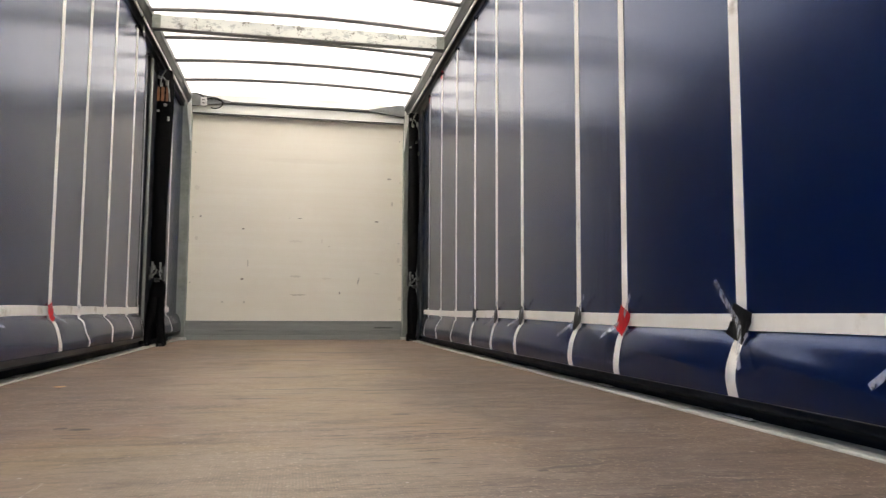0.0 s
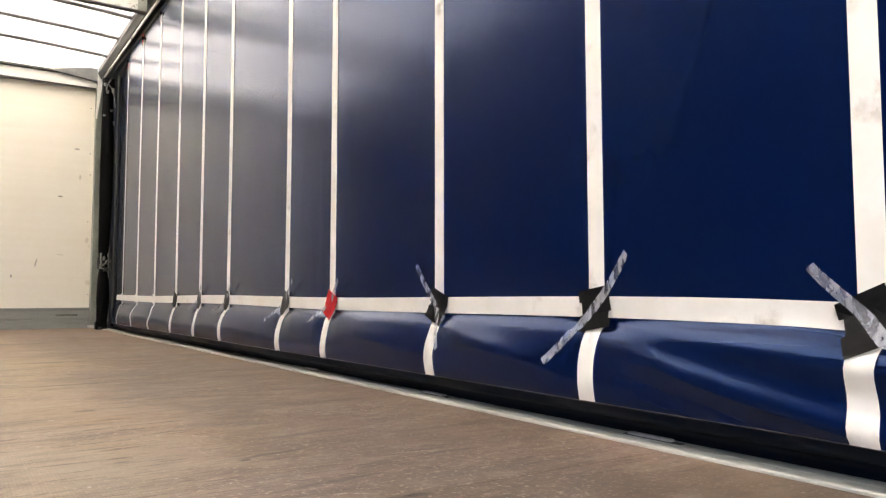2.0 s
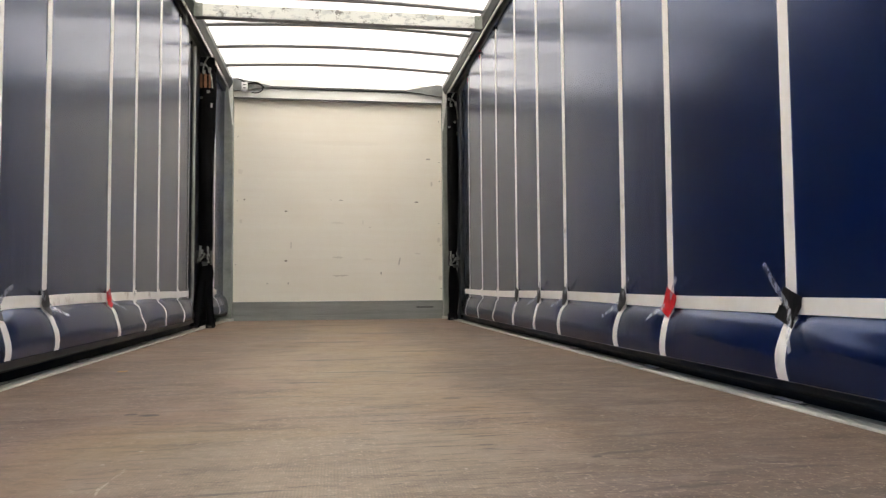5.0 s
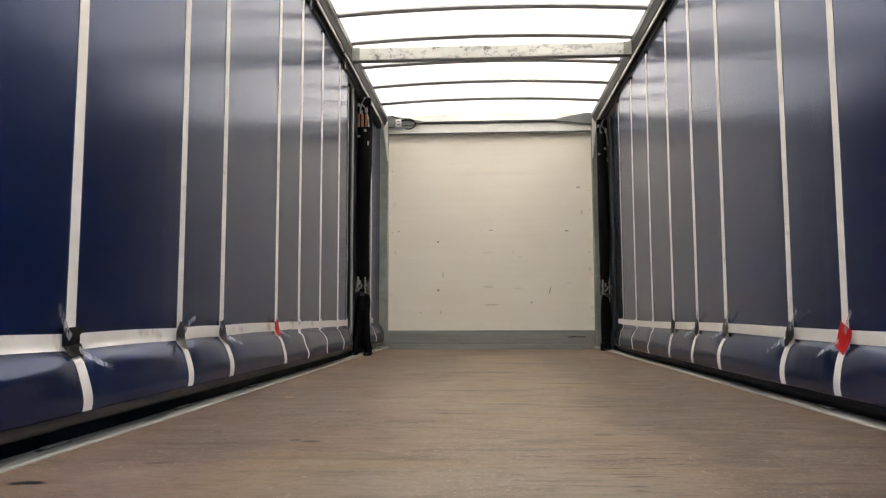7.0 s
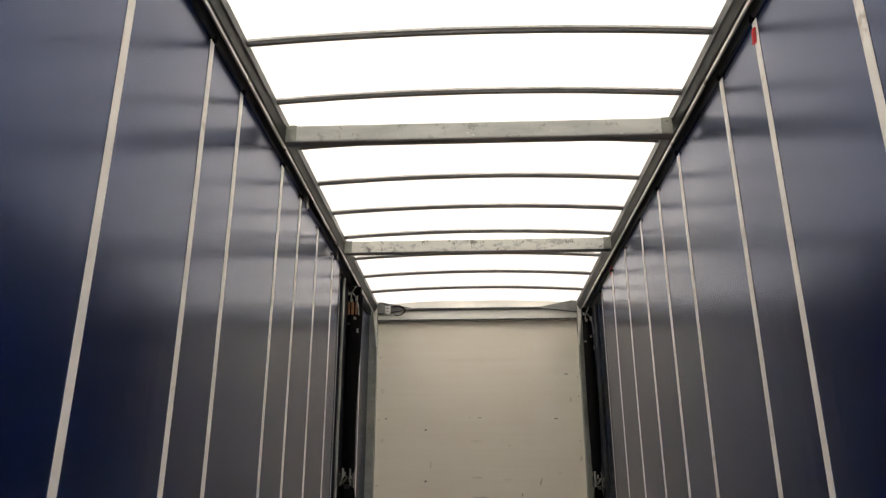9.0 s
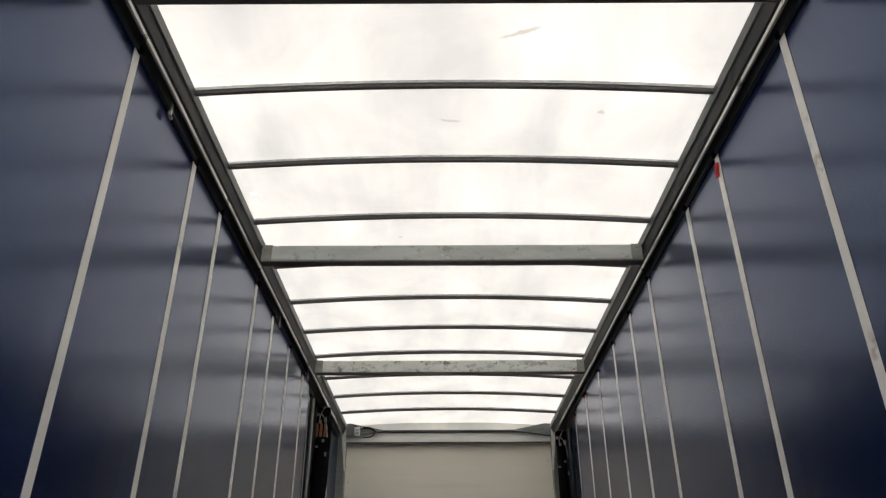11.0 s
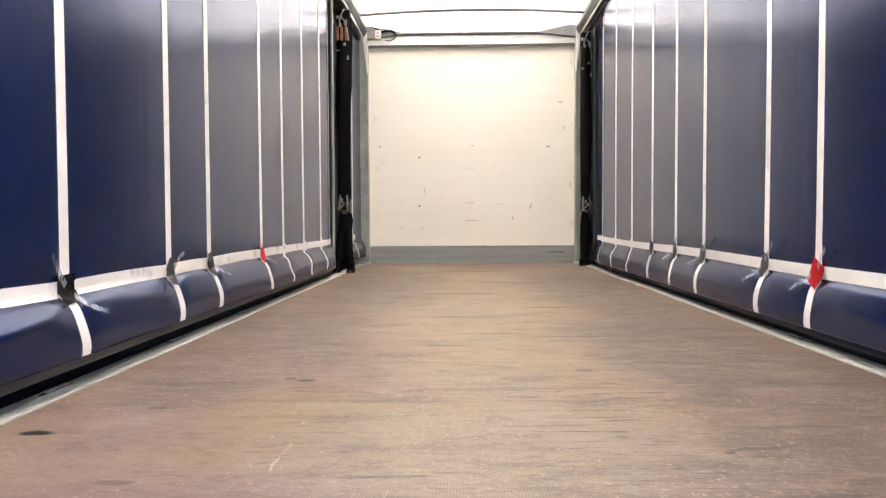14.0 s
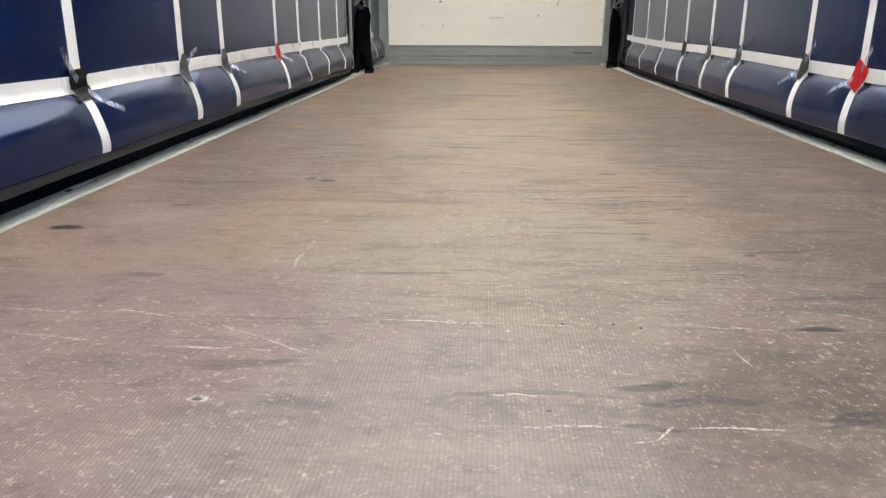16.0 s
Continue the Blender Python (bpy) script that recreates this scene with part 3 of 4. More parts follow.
for s, side in ((-1, "left"), (1, "right")):
    post = tagged(part("corner_post_" + side, extrude_profile([(1.17, 0.0), (1.17, 2.66), (1.185, 2.66), (1.185, 0.0)], 7.9, 8.05, s), POST), "grey-green metal corner post beside the bulkhead", "corner post", kind="structure")
    part("outer_face", boxed((min(s * 1.185, s * 1.328), 7.925, -0.1), (max(s * 1.185, s * 1.328), 8.05, 2.66), 0.006), POST, post)
    part("foot", boxed((min(s * 1.15, s * 1.29), 7.88, 0.0), (max(s * 1.15, s * 1.29), 7.93, 0.03), 0.004), SIDE, post)
    # tall tapering ear and the sloping corner gusset
    bm = bmesh.new()
    a = [(s * 1.232, 7.85, 2.68), (s * 1.172, 7.85, 2.68), (s * 1.16, 7.85, 2.15), (s * 1.17, 7.85, 2.15)]
    f = bm.faces.new([bm.verts.new(p) for p in a])
    made = bmesh.ops.extrude_face_region(bm, geom=[f])
    bmesh.ops.translate(bm, vec=(0, 0.03, 0), verts=[g for g in made["geom"] if isinstance(g, bmesh.types.BMVert)])
    part("ear", bm, HEADER, post)
    bm = bmesh.new()
    a = [(s * 1.168, 7.878, 2.69), (s * 0.76, 7.878, 2.607), (s * 0.76, 7.878, 2.592), (s * 1.168, 7.878, 2.54)]
    f = bm.faces.new([bm.verts.new(p) for p in a])
    made = bmesh.ops.extrude_face_region(bm, geom=[f])
    bmesh.ops.translate(bm, vec=(0, 0.04, 0), verts=[g for g in made["geom"] if isinstance(g, bmesh.types.BMVert)])
    part("corner_gusset", bm, GUSSET, post, "dull grey sloping corner plate")
    # added filler that blocks a light leak beside the post
    part("leak_filler", boxed((min(s * 1.328, s * 1.345), 7.9, -0.1), (max(s * 1.328, s * 1.345), 8.06, 2.66)), OUTER, post)

# added side walls: they block light leaking in behind the curtains
for s, side in ((-1, "left"), (1, "right")):
    wall = part("wall_" + side, boxed((min(s * 1.33, s * 1.34), BACK, -0.2), (max(s * 1.33, s * 1.34), 8.06, 2.65)), SHADE_NAVY)
    tagged(wall, "added dark side wall blocking light behind the side curtain", "outer skin", kind="structure")

# roof rails along both sides
for s, side in ((-1, "left"), (1, "right")):
    section = [(1.165, 2.664), (1.165, 2.612), (1.172, 2.6), (1.19, 2.562), (1.2, 2.556), (1.2, 2.6), (1.236, 2.6), (1.236, 2.515), (1.275, 2.515), (1.3, 2.49), (1.3, 2.655)]
    rail = tagged(part("roof_rail_" + side, extrude_profile(section, BACK, 7.84, s), ALU), "dark grey metal roof rail with a curtain track", "roof rail", kind="structure")
    part("outer_flange", extrude_profile([(1.3005, 2.5), (1.3005, 2.652), (1.3295, 2.648), (1.3295, 2.5)], BACK, 8.06, s), ALU, rail)
    part("track_lip", extrude_profile([(1.1975, 2.552), (1.2, 2.536), (1.21, 2.534), (1.213, 2.552)], BACK, 7.84, s), LIP, rail, "bright bare aluminium lip")
    part("track_lip", extrude_profile([(1.164, 2.622), (1.1625, 2.618), (1.1625, 2.609), (1.164, 2.605)], BACK, 7.84, s), ALU, rail)


def arch(x):
    return 2.695 - 0.04 * (x / 1.165) ** 2


# roof sheet over the bows, slack between them
bows = [-0.85, -0.265, 0.32, 0.905, 1.49, 2.075, 2.657, 3.235, 3.817, 4.4, 4.982, 5.56, 6.157, 6.75, 7.338]
rows = []
n = 168
for i in range(n + 1):
    y = BACK + (8.05 - BACK) * i / n
    gap = abs(((y - 0.32) / 0.585) % 1 - 0.5) * 2
    rows.append([(x, y, arch(x) + 0.0175 - 0.006 * (1 - gap) + 0.002 * math.sin(7 * x + 3 * y)) for x in (-1.17 + 2.34 * k / 24 for k in range(25))])
ceiling = tagged(part("ceiling", grid(rows, (0, 0, 0.0015)), ROOF, smooth=True), "translucent white roof sheet glowing with daylight", "roof sheet", kind="structure")

def bow(y):
    ob = group_of("roof_bow", "thin arched grey metal roof bow under the sheet", "roof bow", "roof bows", (0, y, 0))
    xs = [-1.166 + 2.332 * k / 28 for k in range(29)]
    bm = tube(bmesh.new(), [(x, 0, arch(x)) for x in xs], 0.0165, 10, 0.8)
    part("tube", bm, BOW, ob, smooth=True)
    bm = bmesh.new()
    rows = [[(x, d, arch(x) + h) for x in xs] for d, h in ((-0.0215, 0.003), (-0.0215, 0.0155), (-0.012, 0.0165))]
    part("sleeve", grid(rows, (0, 0.001, 0)), WHITE, ob)
    return ob


first = bow(bows[0])
for y in bows[1:]:
    copy_thing(first, pose(0, y, 0))


def beam(y, skin, words):
    ob = group_of("roof_beam", words, "cross beam", "roof cross beams", (0, y, 0))
    part("web", boxed((-1.165, -0.016, 2.522), (1.165, 0.016, 2.625), 0.006), skin, ob)
    part("lower_flange", boxed((-1.165, -0.012, 2.514), (1.165, 0.05, 2.5225), 0.002), BOW, ob)
    for s in (-1, 1):
        part("end_bracket", boxed((min(s * 1.1, s * 1.166), -0.02, 2.518), (max(s * 1.1, s * 1.166), -0.0165, 2.628), 0.002), POST, ob)
        for z in (2.545, 2.6):
            bolt = bmesh.new()
            bmesh.ops.create_cone(bolt, cap_ends=True, segments=8, radius1=0.006, radius2=0.005, depth=0.004, matrix=Matrix.Translation((s * 1.135, -0.021, z)) @ Matrix.Rotation(radians(90), 4, "X"))
            part("bolt", bolt, STEEL, ob)
    return ob


first = beam(3.482, BEAM_SOUND, "dull grey painted cross beam with light wear")
copy_thing(first, pose(0, 1.37, 0))
beam(5.592, BEAM, "weathered grey cross beam with flaking paint")


# ---------------------------------------------------------------- curtains
def bell(v, c, w):
    return math.exp(-((v - c) / w) ** 2)


def soft_step(t):
    t = max(0.0, min(1.0, t))
    return t * t * (3 - 2 * t)


STRAPS = {1: (0.298, 0.922, 1.595, 2.37, 2.85, 3.7, 4.24, 4.815, 5.445, 6.075, 6.76), -1: (1.66, 2.415, 2.875, 3.75, 4.265, 4.865, 5.495, 6.1, 7.27)}


def inward(s, y, z):
    """How far the curtain stands in from its plane: tucked in over the deck edge at the foot, slightly slack above."""
    zc, top, foot = (0.122, 0.262, 0.056) if s > 0 else (0.132, 0.28, 0.074)
    tie = sum(bell(y, c, 0.07) for c in STRAPS[s])
    top -= 0.015 * min(1.0, tie)
    b = (0.044 if s > 0 else 0.058) + 0.005 * math.sin(2.1 * y + s) + (-0.014 * bell(y, 0.1, 0.4) if s > 0 else 0.0)
    if z > zc:
        d = b * max(0.0, 1 - ((z - zc) / (top - zc)) ** 2) ** (0.64 if s > 0 else 0.6) if z < top else 0.0
    else:
        d = b * max(0.0, 1 - ((zc - z) / 0.085) ** 2) ** 0.5
    d -= 0.004 * tie * bell(z, zc + 0.08, 0.05)
    d += 0.003 * math.sin(3.3 * y + 2 * s) * bell(z, zc + 0.05, 0.05)
    if s > 0:
        # two slack folds fan out from the strap towards the rear
        u = 0.915 - y
        fade = soft_step(u / 0.3) * soft_step((y + 0.35) / 0.6)
        d += 0.019 * bell(z, 0.212 - 0.19 * u, 0.03) * fade
        d += 0.034 * bell(z, 0.245 - 0.06 * u, 0.026 + 0.018 * min(max(u, 0.0), 1.0)) * fade * soft_step(1.2 * u)
        u = 1.59 - y
        d += 0.011 * bell(z, 0.212 - 0.12 * u, 0.032) * soft_step(u / 0.3) * soft_step((y - 0.95) / 0.3)
        u = 2.36 - y
        d += 0.007 * bell(z, 0.212 - 0.1 * u, 0.032) * soft_step(u / 0.3) * soft_step((y - 1.6) / 0.35)
    else:
        u = 1.64 - y
        d += 0.018 * bell(z, 0.235 - 0.045 * max(u, 0.0), 0.03 + 0.012 * min(max(u, 0.0), 1.0)) * max(0.0, min(1.0, 3 * u))
        d += 0.006 * bell(z, 0.225, 0.025) * bell(y, 2.15, 0.22)
    t = max(0.0, min(1.0, (foot - z) / 0.035))
    d -= (0.036 + 0.5 * b) * t * t * (3 - 2 * t)
    d += 0.004 * math.sin(1.3 * y + 0.8 * s) * math.sin(math.pi * max(0.0, min(1.0, z / 2.5)))
    # the free end of each curtain turns outwards
    t = max(0.0, y - (6.62 if s > 0 else 5.82))
    return d + 0.004 - ((0.09 if s > 0 else 0.15) * t * min(1.0, t / 0.06) if s > 0 or y < 6.5 else 0.012)


def on_curtain(s, y, z, off=0.0):
    """A point off metres in front of the curtain."""
    e = 0.004
    sy = (inward(s, y + e, z) - inward(s, y - e, z)) / (2 * e)
    sz = (inward(s, y, z + e) - inward(s, y, z - e)) / (2 * e)
    n = Vector((-s, -sy, -sz)).normalized()
    return Vector((s * (WALL - inward(s, y, z)), y, z)) + off * n


def curtain(s, y0, y1, name, label):
    ob = group_of(name, label, "curtain", at=(0, 0, 0))
    hem = 0.078 if s > 0 else 0.104
    zs = [hem + (0.36 - hem) * k / 34 for k in range(35)] + [0.36 + (2.54 - 0.36) * (k / 14) for k in range(1, 15)]
    ny = max(8, int((y1 - y0) / 0.03))
    ys = [y0 + (y1 - y0) * k / ny for k in range(ny + 1)]
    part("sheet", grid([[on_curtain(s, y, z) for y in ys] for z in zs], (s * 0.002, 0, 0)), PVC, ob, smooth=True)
    # below the hem, shade (right) and reflection (left) are put into the colour
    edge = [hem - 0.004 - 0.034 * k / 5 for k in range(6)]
    part("underside_tone", grid([[on_curtain(s, y, z, -0.0005) for y in ys] for z in edge], (s * 0.002, 0, 0)), GREY_SHEEN if s < 0 else SHADE_NAVY, ob, smooth=True)
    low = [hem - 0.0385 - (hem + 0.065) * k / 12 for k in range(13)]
    part("hem", grid([[on_curtain(s, y, z, -0.001) for y in ys] for z in low], (s * 0.002, 0, 0)), SHADE_NAVY, ob, smooth=True)
    part("hem_seam", grid([[on_curtain(s, y, z, 0.001) for y in ys] for z in (hem + 0.0005, hem - 0.0015)], (s * 0.001, 0, 0)), BOW if s > 0 else SHADE_NAVY, ob, smooth=True)
    return ob


def band_height(s, y):
    if s > 0:
        return 0.287 + 0.003 * y + 0.004 * math.sin(2.0 * y) - 0.012 * bell(y, 0.05, 0.4)
    sag = 0.0
    for a, b in zip((0.8,) + STRAPS[-1], STRAPS[-1]):
        if a < y < b and b - a < 1.0:
            sag = 0.004 * math.sin(math.pi * (y - a) / (b - a))
    return 0.3 + 0.0035 * max(0.0, y - 1.6) + sag - 0.003 * math.sin(1.6 * y - 1.2)


def band(s, y0, y1, ob):
    ny = max(6, int((y1 - y0) / 0.04))
    ys = [y0 + (y1 - y0) * k / ny for k in range(ny + 1)]
    rows = [[on_curtain(s, y, band_height(s, y) + 0.0245 * v, 0.002 + 0.0005 * math.sin(5 * y)) for y in ys] for v in (1, 0.5, 0, -0.5, -1)]
    part("horizontal_strap", grid(rows, (s * 0.0018, 0, 0)), WEB, ob, "soiled white webbing strap", smooth=True)


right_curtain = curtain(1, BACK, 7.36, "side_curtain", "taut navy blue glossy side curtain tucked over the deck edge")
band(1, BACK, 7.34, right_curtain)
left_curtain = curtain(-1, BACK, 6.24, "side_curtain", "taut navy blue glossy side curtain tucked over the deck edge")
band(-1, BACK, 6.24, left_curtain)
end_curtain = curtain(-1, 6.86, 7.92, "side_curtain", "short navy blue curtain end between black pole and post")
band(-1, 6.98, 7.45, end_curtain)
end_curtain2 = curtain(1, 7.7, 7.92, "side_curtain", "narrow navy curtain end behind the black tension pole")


def stiff(s, y, z, low, off):
    """A point on a stiff patch: flat on the curtain, then leaning straight out over the roll to the height low."""
    ref = 0.283
    if z > ref or low > ref - 0.01:
        return on_curtain(s, y, z, off)
    slope = (inward(s, y, low) + 0.002 - inward(s, y, ref)) / (ref - low)
    p = on_curtain(s, y, ref, off)
    return Vector((p.x - s * slope * (ref - z), y, z))


def ragged(s, y, z, w, h, turn, off, seed, pinch=0.0, torn=0.16):
    """A small taped patch with a torn outline that lies on the curtain."""
    r = random.Random(seed)
    c, q = math.cos(radians(turn)), math.sin(radians(turn))
    rows = []
    for j in range(8):
        v = (j / 7 - 0.5) * h
        l, k = 1 + r.uniform(-torn, torn / 2), 1 + r.uniform(-torn, torn / 2)
        row = []
        for i in range(6):
            u = (i / 5 - 0.5) * w * (l if i < 3 else k) * (1 - pinch * abs(2 * v / h) ** 1.5)
            row.append(stiff(s, y + c * u - q * v, z + q * u + c * v, z - 0.5 * h, off + 0.0012 * r.random() + 0.002 * bell(i, 2.5, 1.2)))
        rows.append(row)
    return grid(rows, (s * 0.0015, 0, 0))


def plate(s, y, z, w, h, turn, off):
    """A stiff patch with two small notches in its long edges."""
    c, q = math.cos(radians(turn)), math.sin(radians(turn))
    rows = []
    for v, left, right in ((-0.5, 0.5, 0.49), (-0.31, 0.5, 0.5), (-0.3, 0.5, 0.42), (-0.12, 0.5, 0.42), (-0.11, 0.42, 0.5), (0.2, 0.42, 0.5), (0.21, 0.5, 0.5), (0.38, 0.5, 0.46), (0.5, 0.48, 0.46)):
        row = []
        for i in range(6):
            u = -w * right + w * (left + right) * i / 5
            row.append(stiff(s, y + c * u - q * v * h, z + q * u + c * v * h, z - 0.5 * h, off + 0.002 * bell(i, 2.5, 1.2)))
        rows.append(row)
    return grid(rows, (s * 0.002, 0, 0))


def tail(s, y, z, length, turn, width, lift, seed):
    r = random.Random(seed)
    c, q = math.cos(radians(turn)), math.sin(radians(turn))
    rows = []
    for i in range(9):
        f = i / 8
        u = length * f
        bend = 0.006 * (math.sin(3 * f + seed) - math.sin(seed))
        row = []
        for v in (-0.5, 0, 0.5):
            ww = width * v * (1 - 0.2 * f + 0.1 * f * r.random())
            at = (y + c * u - q * (ww + bend), z + q * u + c * (ww + bend))
            rise = 0.0145 + lift * f * f + 0.0012 * r.random()
            row.append(stiff(s, *at, z - 0.048, rise) if at[1] > z - 0.055 else on_curtain(s, *at, rise))
        rows.append(row)
    return grid(rows)


def strap(s, y, patch_kind, seed, tails=(), tag=False, turn=0, width=0.05):
    words = {"black": "white vertical curtain strap with a black tape patch", "grey": "white vertical curtain strap with worn dark grey tape",
             "red": "white vertical curtain strap with a red tape patch", "": "white vertical curtain strap crossing the horizontal webbing"}
    ob = group_of("curtain_strap", words[patch_kind], "strap", "straps on the right curtain" if s > 0 else "straps on the left curtain")
    end = 0.079 if s > 0 else 0.105
    top = 2.505 - 0.012 * (y - 2.5)
    zs = [end + (0.4 - end) * k / 24 for k in range(25)] + [0.4 + (top - 0.4) * k / 12 for k in range(1, 13)]
    r = random.Random(seed)
    phase = r.uniform(0, 6)

    def wander(z):
        loose = bell(z, 0.16, 0.1) * (0.004 if patch_kind else 0.028)
        return loose * math.sin((30 if patch_kind else 42) * z + phase)

    def breadth(z):
        return width if patch_kind else width * (1 - 0.4 * max(0.0, min(1.0, (0.31 - z) / 0.08)))
    rows = [[on_curtain(s, y + wander(z) + breadth(z) * v, z, 0.0022 + 0.001 * bell(z, 0.2, 0.1)) for v in (-0.5, -0.17, 0.17, 0.5)] for z in zs]
    part("webbing", grid(rows, (s * 0.0012, 0, 0)), WEB, ob, smooth=True)
    zb = band_height(s, y)
    if patch_kind:
        m = {"black": TAPE, "grey": GREYTAPE, "red": RED}[patch_kind]
        if patch_kind == "black" and y < 1.8:
            patch = plate(s, y, zb - (0.004 if s > 0 else -0.002), 0.096, 0.096 if s > 0 else 0.084, turn, 0.0085)
        elif patch_kind == "grey":
            patch = ragged(s, y, zb - 0.004, 0.088, 0.105, turn, 0.0085, seed, 0.6, 0.12)
        else:
            patch = ragged(s, y, zb - 0.004, 0.096 if s > 0 else 0.075, 0.097 if s > 0 else 0.09, turn, 0.0085, seed, 0.05, 0.1 if s > 0 else 0.3)
        part("tape_patch", patch, m, ob, patch_kind + " tape patch")
    else:
        part("knot", ragged(s, y, zb + 0.004, 0.055, 0.07, r.uniform(-20, 20), 0.009, seed), WEB, ob)
    start = 0.0 if s > 0 and y < 2 else 0.026
    for way, length in tails:
        part("tape_tail", tail(s, y + start * math.cos(radians(way)), zb - 0.004 + start * math.sin(radians(way)), length + 0.03 - start, way, 0.023, 0.012, seed + int(way)), FILM, ob, "loose clear plastic tape end", smooth=True)
    hook = bmesh.new()
    box(hook, (-0.007, -0.013, -0.008), (0.007, 0.013, 0.02), 0.003)
    bmesh.ops.translate(hook, vec=on_curtain(s, y + wander(2.5), top + 0.005, 0.012), verts=hook.verts)
    part("roller_hook", hook, BLACK, ob)
    if tag:
        part("tag", ragged(s, y + 0.014, tag + 0.025, 0.045, 0.075, 12, 0.006, seed + 7), RED, ob, "red plastic tag")
    return ob


# turn of a tape end: 0 points along the body away from the rear, 90 upwards
RIGHT = (
    (0.298, "black", ((50, 0.1), (-132, 0.16)), False, -24), (0.922, "black", ((136, 0.14), (-45, 0.15)), False, -9), (1.595, "black", ((55, 0.13), (-124, 0.12)), False, 20),
    (2.37, "red", ((136, 0.11), (-30, 0.12)), 2.41, 24), (2.85, "grey", ((136, 0.13), (-30, 0.12)), False, 16), (3.7, "grey", ((136, 0.12), (-28, 0.14)), False, 14),
    (4.24, "grey", ((134, 0.1), (-28, 0.14)), False, 14), (4.815, "black", ((70, 0.15), (-100, 0.1)), False, 20), (5.445, "", ((75, 0.14),), False, 0),
    (6.075, "", (), 2.445, 0), (6.76, "", (), 2.41, 0),
)
LEFT = (
    (1.66, "black", ((138, 0.12), (-36, 0.11)), False, 4), (2.415, "grey", ((35, 0.09), (-150, 0.07)), False, -10), (2.875, "grey", ((145, 0.09), (-30, 0.11)), False, 12),
    (3.75, "red", ((140, 0.07), (-30, 0.09)), False, 18), (4.265, "", ((150, 0.07),), False, 0), (4.865, "", ((-40, 0.09),), False, 0), (5.495, "", (), False, 0),
    (6.1, "", (), False, 0), (7.27, "", ((-60, 0.12),), False, 0),
)
for s, table in ((1, RIGHT), (-1, LEFT)):
    for i, (y, kind_, tails, tag, turn) in enumerate(table):
        strap(s, y, kind_, 40 + i + (100 if s < 0 else 0), tails, tag, turn, 0.049 if i < 8 else 0.046)


def track_hook(s, y):
    ob = group_of("track_hook", "small pale metal hook hanging from the curtain track", "track hook", "hooks on the curtain track")
    x = s * 1.226
    part("hanger", boxed((x - 0.004, y - 0.011, 2.47), (x + 0.004, y + 0.011, 2.54), 0.002), STEEL, ob)
    part("curl", tube(bmesh.new(), [(x, y + 0.02 * math.cos(a), 2.472 + 0.016 * math.sin(a)) for a in (radians(20 - 22 * k) for k in range(11))], 0.005, 8), STEEL, ob, smooth=True)
    return ob


for y in (2.0, 4.375, 5.6):
    track_hook(-1, y)


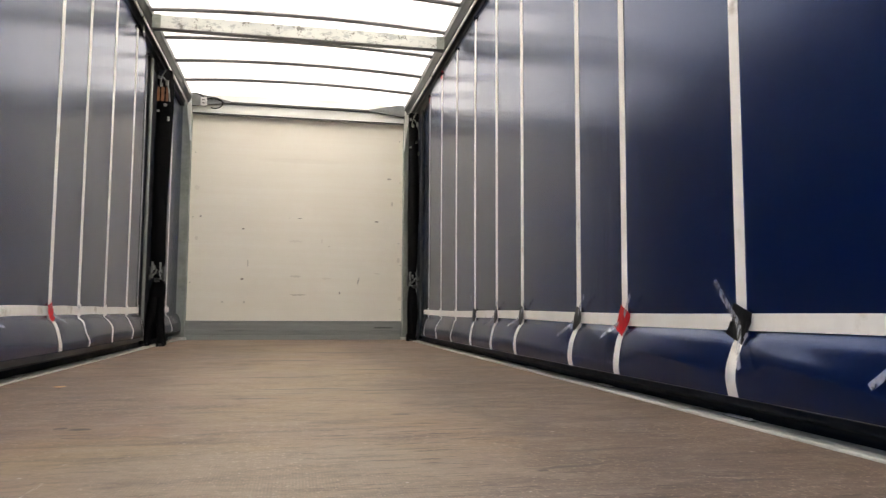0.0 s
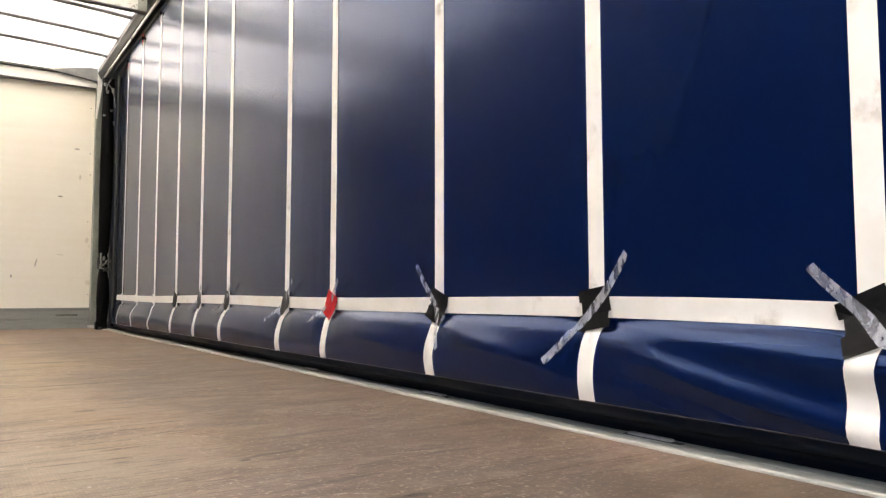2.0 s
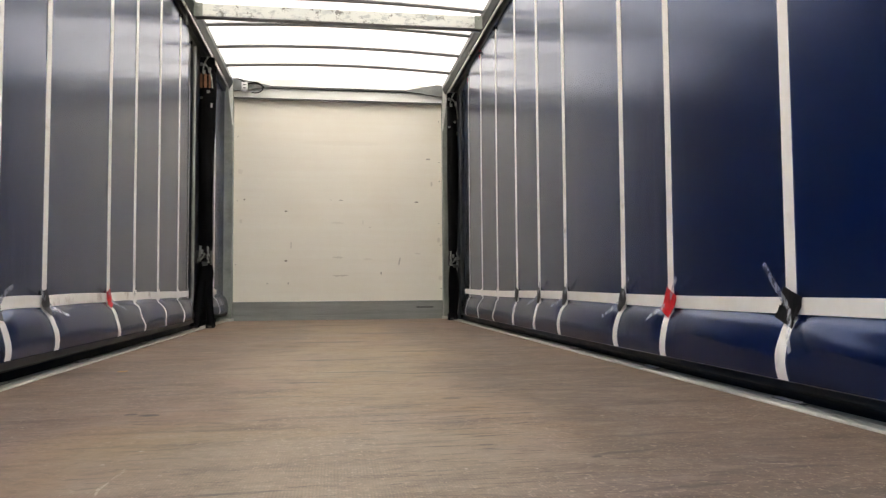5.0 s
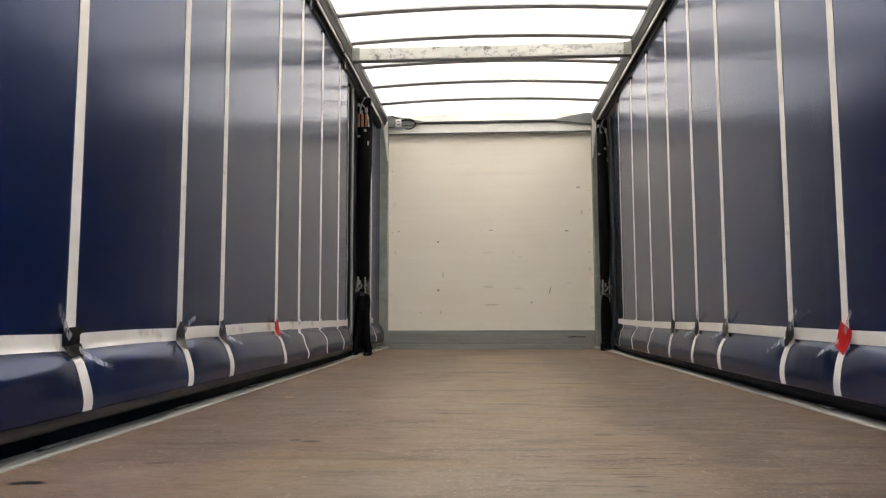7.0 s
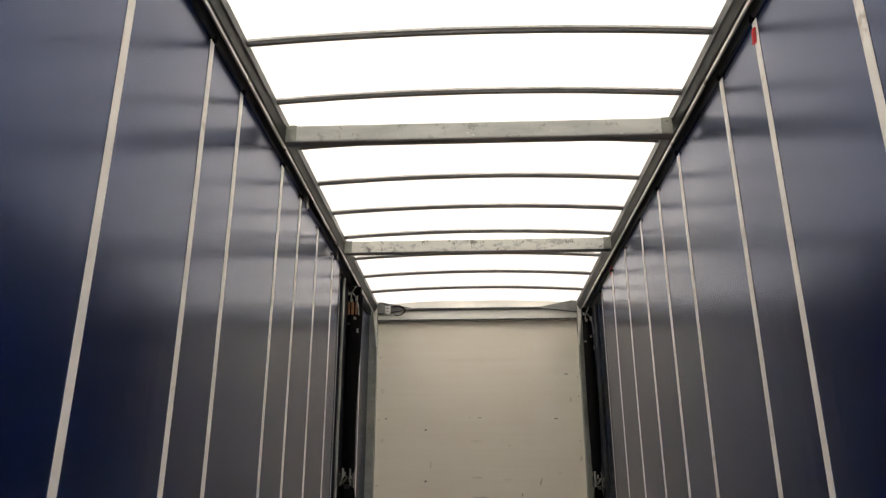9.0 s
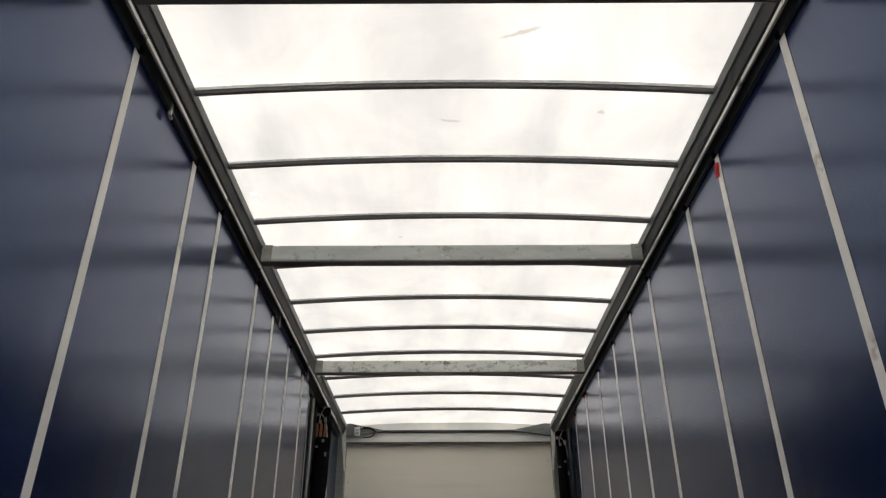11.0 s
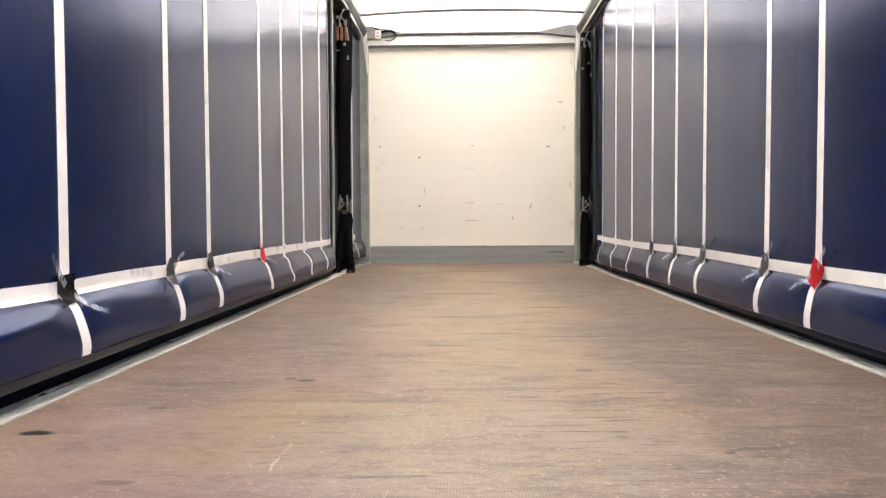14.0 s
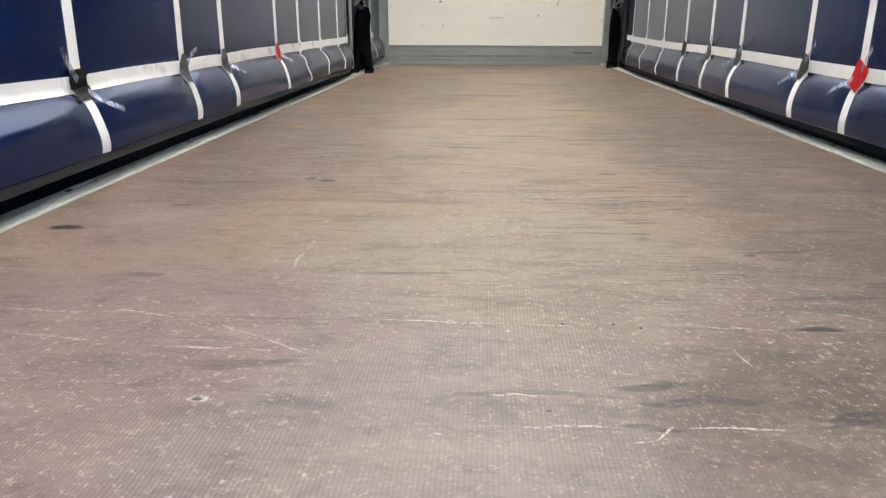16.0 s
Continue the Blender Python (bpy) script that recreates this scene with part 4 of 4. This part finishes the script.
# ---------------------------------------------------------------- tension poles at the bulkhead end
def tension_pole(s, y, x0, x1, seed, orange):
    r = random.Random(seed)
    xm, half = (x0 + x1) / 2, (x1 - x0) / 2
    ob = group_of("tension_pole", "black wrapped curtain tension pole with a steel ratchet", "tension pole", "tension poles", (0, 0, 0))
    # bundle of black tarpaulin round the pole, gathered at the ratchet
    for z0, z1, spread in ((0.2 if s < 0 else 0.06, 0.59, 0.96), (0.66, 2.42, 1.0)):
        rings = []
        bm = bmesh.new()
        for k in range(22):
            f = k / 21
            z = z0 + (z1 - z0) * f
            w = half * spread * (0.92 + 0.1 * math.sin(6 * f + seed) + r.uniform(-0.02, 0.02)) * (1 - 0.35 * bell(z, 0.62, 0.09))
            ring = []
            for a in range(14):
                t = 2 * math.pi * a / 14
                fold = 1 + 0.1 * math.sin(3 * t + seed + 2 * f)
                ring.append(bm.verts.new((s * (xm + w * math.cos(t) * fold + 0.006 * math.sin(4 * f)), y + 0.045 * math.sin(t) * fold, z)))
            rings.append(ring)
        for a, b in zip(rings, rings[1:]):
            for k in range(14):
                bm.faces.new((a[k], a[(k + 1) % 14], b[(k + 1) % 14], b[k]))
        bm.faces.new(rings[0])
        bm.faces.new(rings[-1])
        part("black_wrap", bm, BLACK, ob, smooth=True)
    # two loose tails that stand on the deck
    for dx, dy, lean_ in ((-0.35, -0.02, -0.035), (0.35, -0.05, 0.05)) if s < 0 else ((-0.1, -0.02, -0.05), (0.25, 0.02, -0.02)):
        pts = [(s * (xm + half * dx + lean_ * (1.0 if s < 0 else 0.4) * (1 - f) ** 1.3), y + dy - 0.03 * (1 - f), 0.012 + 0.42 * f) for f in (k / 8 for k in range(9))]
        leg = part("strap_tail", tube(bmesh.new(), pts, [0.042, 0.037, 0.034, 0.034, 0.036, 0.038, 0.04, 0.04, 0.03], 10, 0.6), BLACK, ob, smooth=True)
        x_, y_ = pts[0][0], pts[0][1]
        part("foot", boxed((x_ - 0.042, y_ - 0.05, 0.0), (x_ + 0.03, y_ + 0.04, 0.03 if s < 0 else 0.075), 0.008), BLACK, leg)
        part("buckle", boxed((x_ - 0.02, y_ - 0.056, 0.006), (x_ + 0.012, y_ - 0.048, 0.024), 0.002), DARKSTEEL, leg)
    # ratchet: dark cheeks, edge highlights as pale plates, teeth, a spindle and a short handle
    m = s * xm
    ratchet = part("ratchet", boxed((m - 0.028, y - 0.075, 0.6), (m + 0.028, y - 0.045, 0.71), 0.006), BLACK, ob)
    for dx, z0, z1, w, skin in ((-0.06, 0.585, 0.7, 0.009, DARKSTEEL), (-0.036, 0.6, 0.745, 0.006, STEEL), (0.03, 0.615, 0.74, 0.004, STEEL), (0.058, 0.575, 0.7, 0.01, DARKSTEEL)):
        bm = bmesh.new()
        box(bm, (m + dx - w, y - 0.1, z0), (m + dx + w, y - 0.045, z1), 0.003)
        box(bm, (m + dx - 1.4 * w, y - 0.108, z0 + 0.03), (m + dx + 0.6 * w, y - 0.09, z0 + 0.055), 0.003)
        part("side_plate", bm, skin, ratchet)
    for dx, z, w, h in ((-0.048, 0.61, 0.009, 0.016), (0.008, 0.58, 0.022, 0.016), (0.046, 0.66, 0.007, 0.012), (-0.014, 0.69, 0.008, 0.02)):
        part("tooth", boxed((m + dx - w, y - 0.112, z - h), (m + dx + w, y - 0.09, z + h), 0.004), DARKSTEEL if w > 0.02 else STEEL, ratchet)
    part("spindle", tube(bmesh.new(), [(m - 0.06, y - 0.08, 0.645), (m + 0.06, y - 0.08, 0.645)], 0.011), DARKSTEEL, ratchet, smooth=True)
    part("handle", tube(bmesh.new(), [(m - 0.03, y - 0.112, 0.615), (m - 0.004, y - 0.118, 0.64), (m + 0.01, y - 0.116, 0.675)], 0.007, 8), STEEL, ratchet, smooth=True)
    # head: hinge plates, hooks and, on one pole, orange strap ends
    head = part("hinge_head", boxed((s * xm - half * 0.9, y - 0.03, 2.36), (s * xm + half * 0.9, y + 0.04, 2.5), 0.01), BLACK, ob)
    part("hook", tube(bmesh.new(), [(s * xm - 0.03, y - 0.06, 2.36), (s * xm - 0.02, y - 0.07, 2.42), (s * xm + 0.005, y - 0.065, 2.47), (s * xm + 0.02, y - 0.05, 2.5)], 0.006, 8), STEEL, head, smooth=True)
    part("hook", tube(bmesh.new(), [(s * xm + 0.055, y - 0.06, 2.2), (s * xm + 0.045, y - 0.065, 2.3), (s * xm + 0.02, y - 0.07, 2.38), (s * xm - 0.01, y - 0.07, 2.42)], 0.006, 8), STEEL, head, smooth=True)
    for dx, z0, h in ((-0.02, 2.33, 0.03), (0.03, 2.34, 0.05), (-0.045, 2.4, 0.03), (0.02, 2.15, 0.025)):
        part("clip", boxed((s * xm + dx - 0.012, y - 0.082, z0), (s * xm + dx + 0.012, y - 0.064, z0 + h), 0.004), STEEL, head)
    part("pin", boxed((s * xm - 0.055, y - 0.065, 2.1), (s * xm - 0.03, y - 0.05, 2.12), 0.003), STEEL, head)
    part("pin", boxed((s * xm + 0.04, y - 0.065, 2.02), (s * xm + 0.055, y - 0.05, 2.06), 0.003), STEEL, head)
    if orange:
        for dx, w in ((-0.045, 0.011), (-0.008, 0.013), (0.03, 0.01)):
            part("orange_strap", boxed((s * xm + dx - w, y - 0.068, 2.2), (s * xm + dx + w, y - 0.056, 2.33), 0.004), ORANGE, head)
    return ob


tension_pole(-1, 6.6, 1.155, 1.3, 3, True)
tension_pole(1, 7.56, 1.165, 1.285, 5, False)


def end_tube(s, x, y, label, skin):
    ob = group_of("curtain_tube", label, "curtain tube", "curtain tubes")
    part("tube", tube(bmesh.new(), [(s * x, y, 0.05), (s * x, y, 2.5)], 0.014, 12), skin, ob, smooth=True)
    part("end_cap", tube(bmesh.new(), [(s * x, y, 0.03), (s * x, y, 0.06)], 0.017, 12), BLACK, ob, smooth=True)
    return ob


end_tube(-1, 1.286, 6.285, "grey metal tube in the curtain's end hem", POST)
end_tube(-1, 1.225, 6.8, "grey metal tube in the short curtain's edge", POST)
end_tube(1, 1.292, 7.39, "dark metal tube in the curtain's end hem", ALU)

# electrical socket with its cable on the header
socket = group_of("cable_socket", "small white cable socket with a looped black cable", "socket")
part("housing", boxed((-1.075, 7.850, 2.53), (-1.01, 7.875, 2.63), 0.005), WHITE, socket)
for z in (2.56, 2.595):
    part("bar", boxed((-1.06, 7.846, z), (-1.025, 7.851, z + 0.008)), BLACK, socket)
loop = [(-0.93 + 0.085 * math.cos(a), 7.865, 2.575 + 0.06 * math.sin(a)) for a in (math.radians(150 - 14 * k) for k in range(20))]
part("cable", tube(bmesh.new(), loop, 0.006, 8), BLACK, socket, smooth=True)
top = [(-1.17 + 0.34 * k / 10, 7.860, 2.672 - 0.085 * (k / 10) + 0.012 * math.sin(k)) for k in range(11)]
part("cable", tube(bmesh.new(), top, 0.006, 8), BLACK, socket, smooth=True)

# litter on the deck
for x, y, a, b in ((-0.961, 2.949, 0.022, 0.01), (-0.945, 2.965, 0.007, 0.006)):
    bm = bmesh.new()
    bmesh.ops.create_icosphere(bm, subdivisions=1, radius=1, matrix=Matrix.Translation((x, y, 0.003)) @ Matrix.Diagonal((a, b, 0.003, 1)))
    tagged(part("wood_chip", bm, CHIP), "small pale orange wood chip lying on the deck", "chip", "chips on the deck")
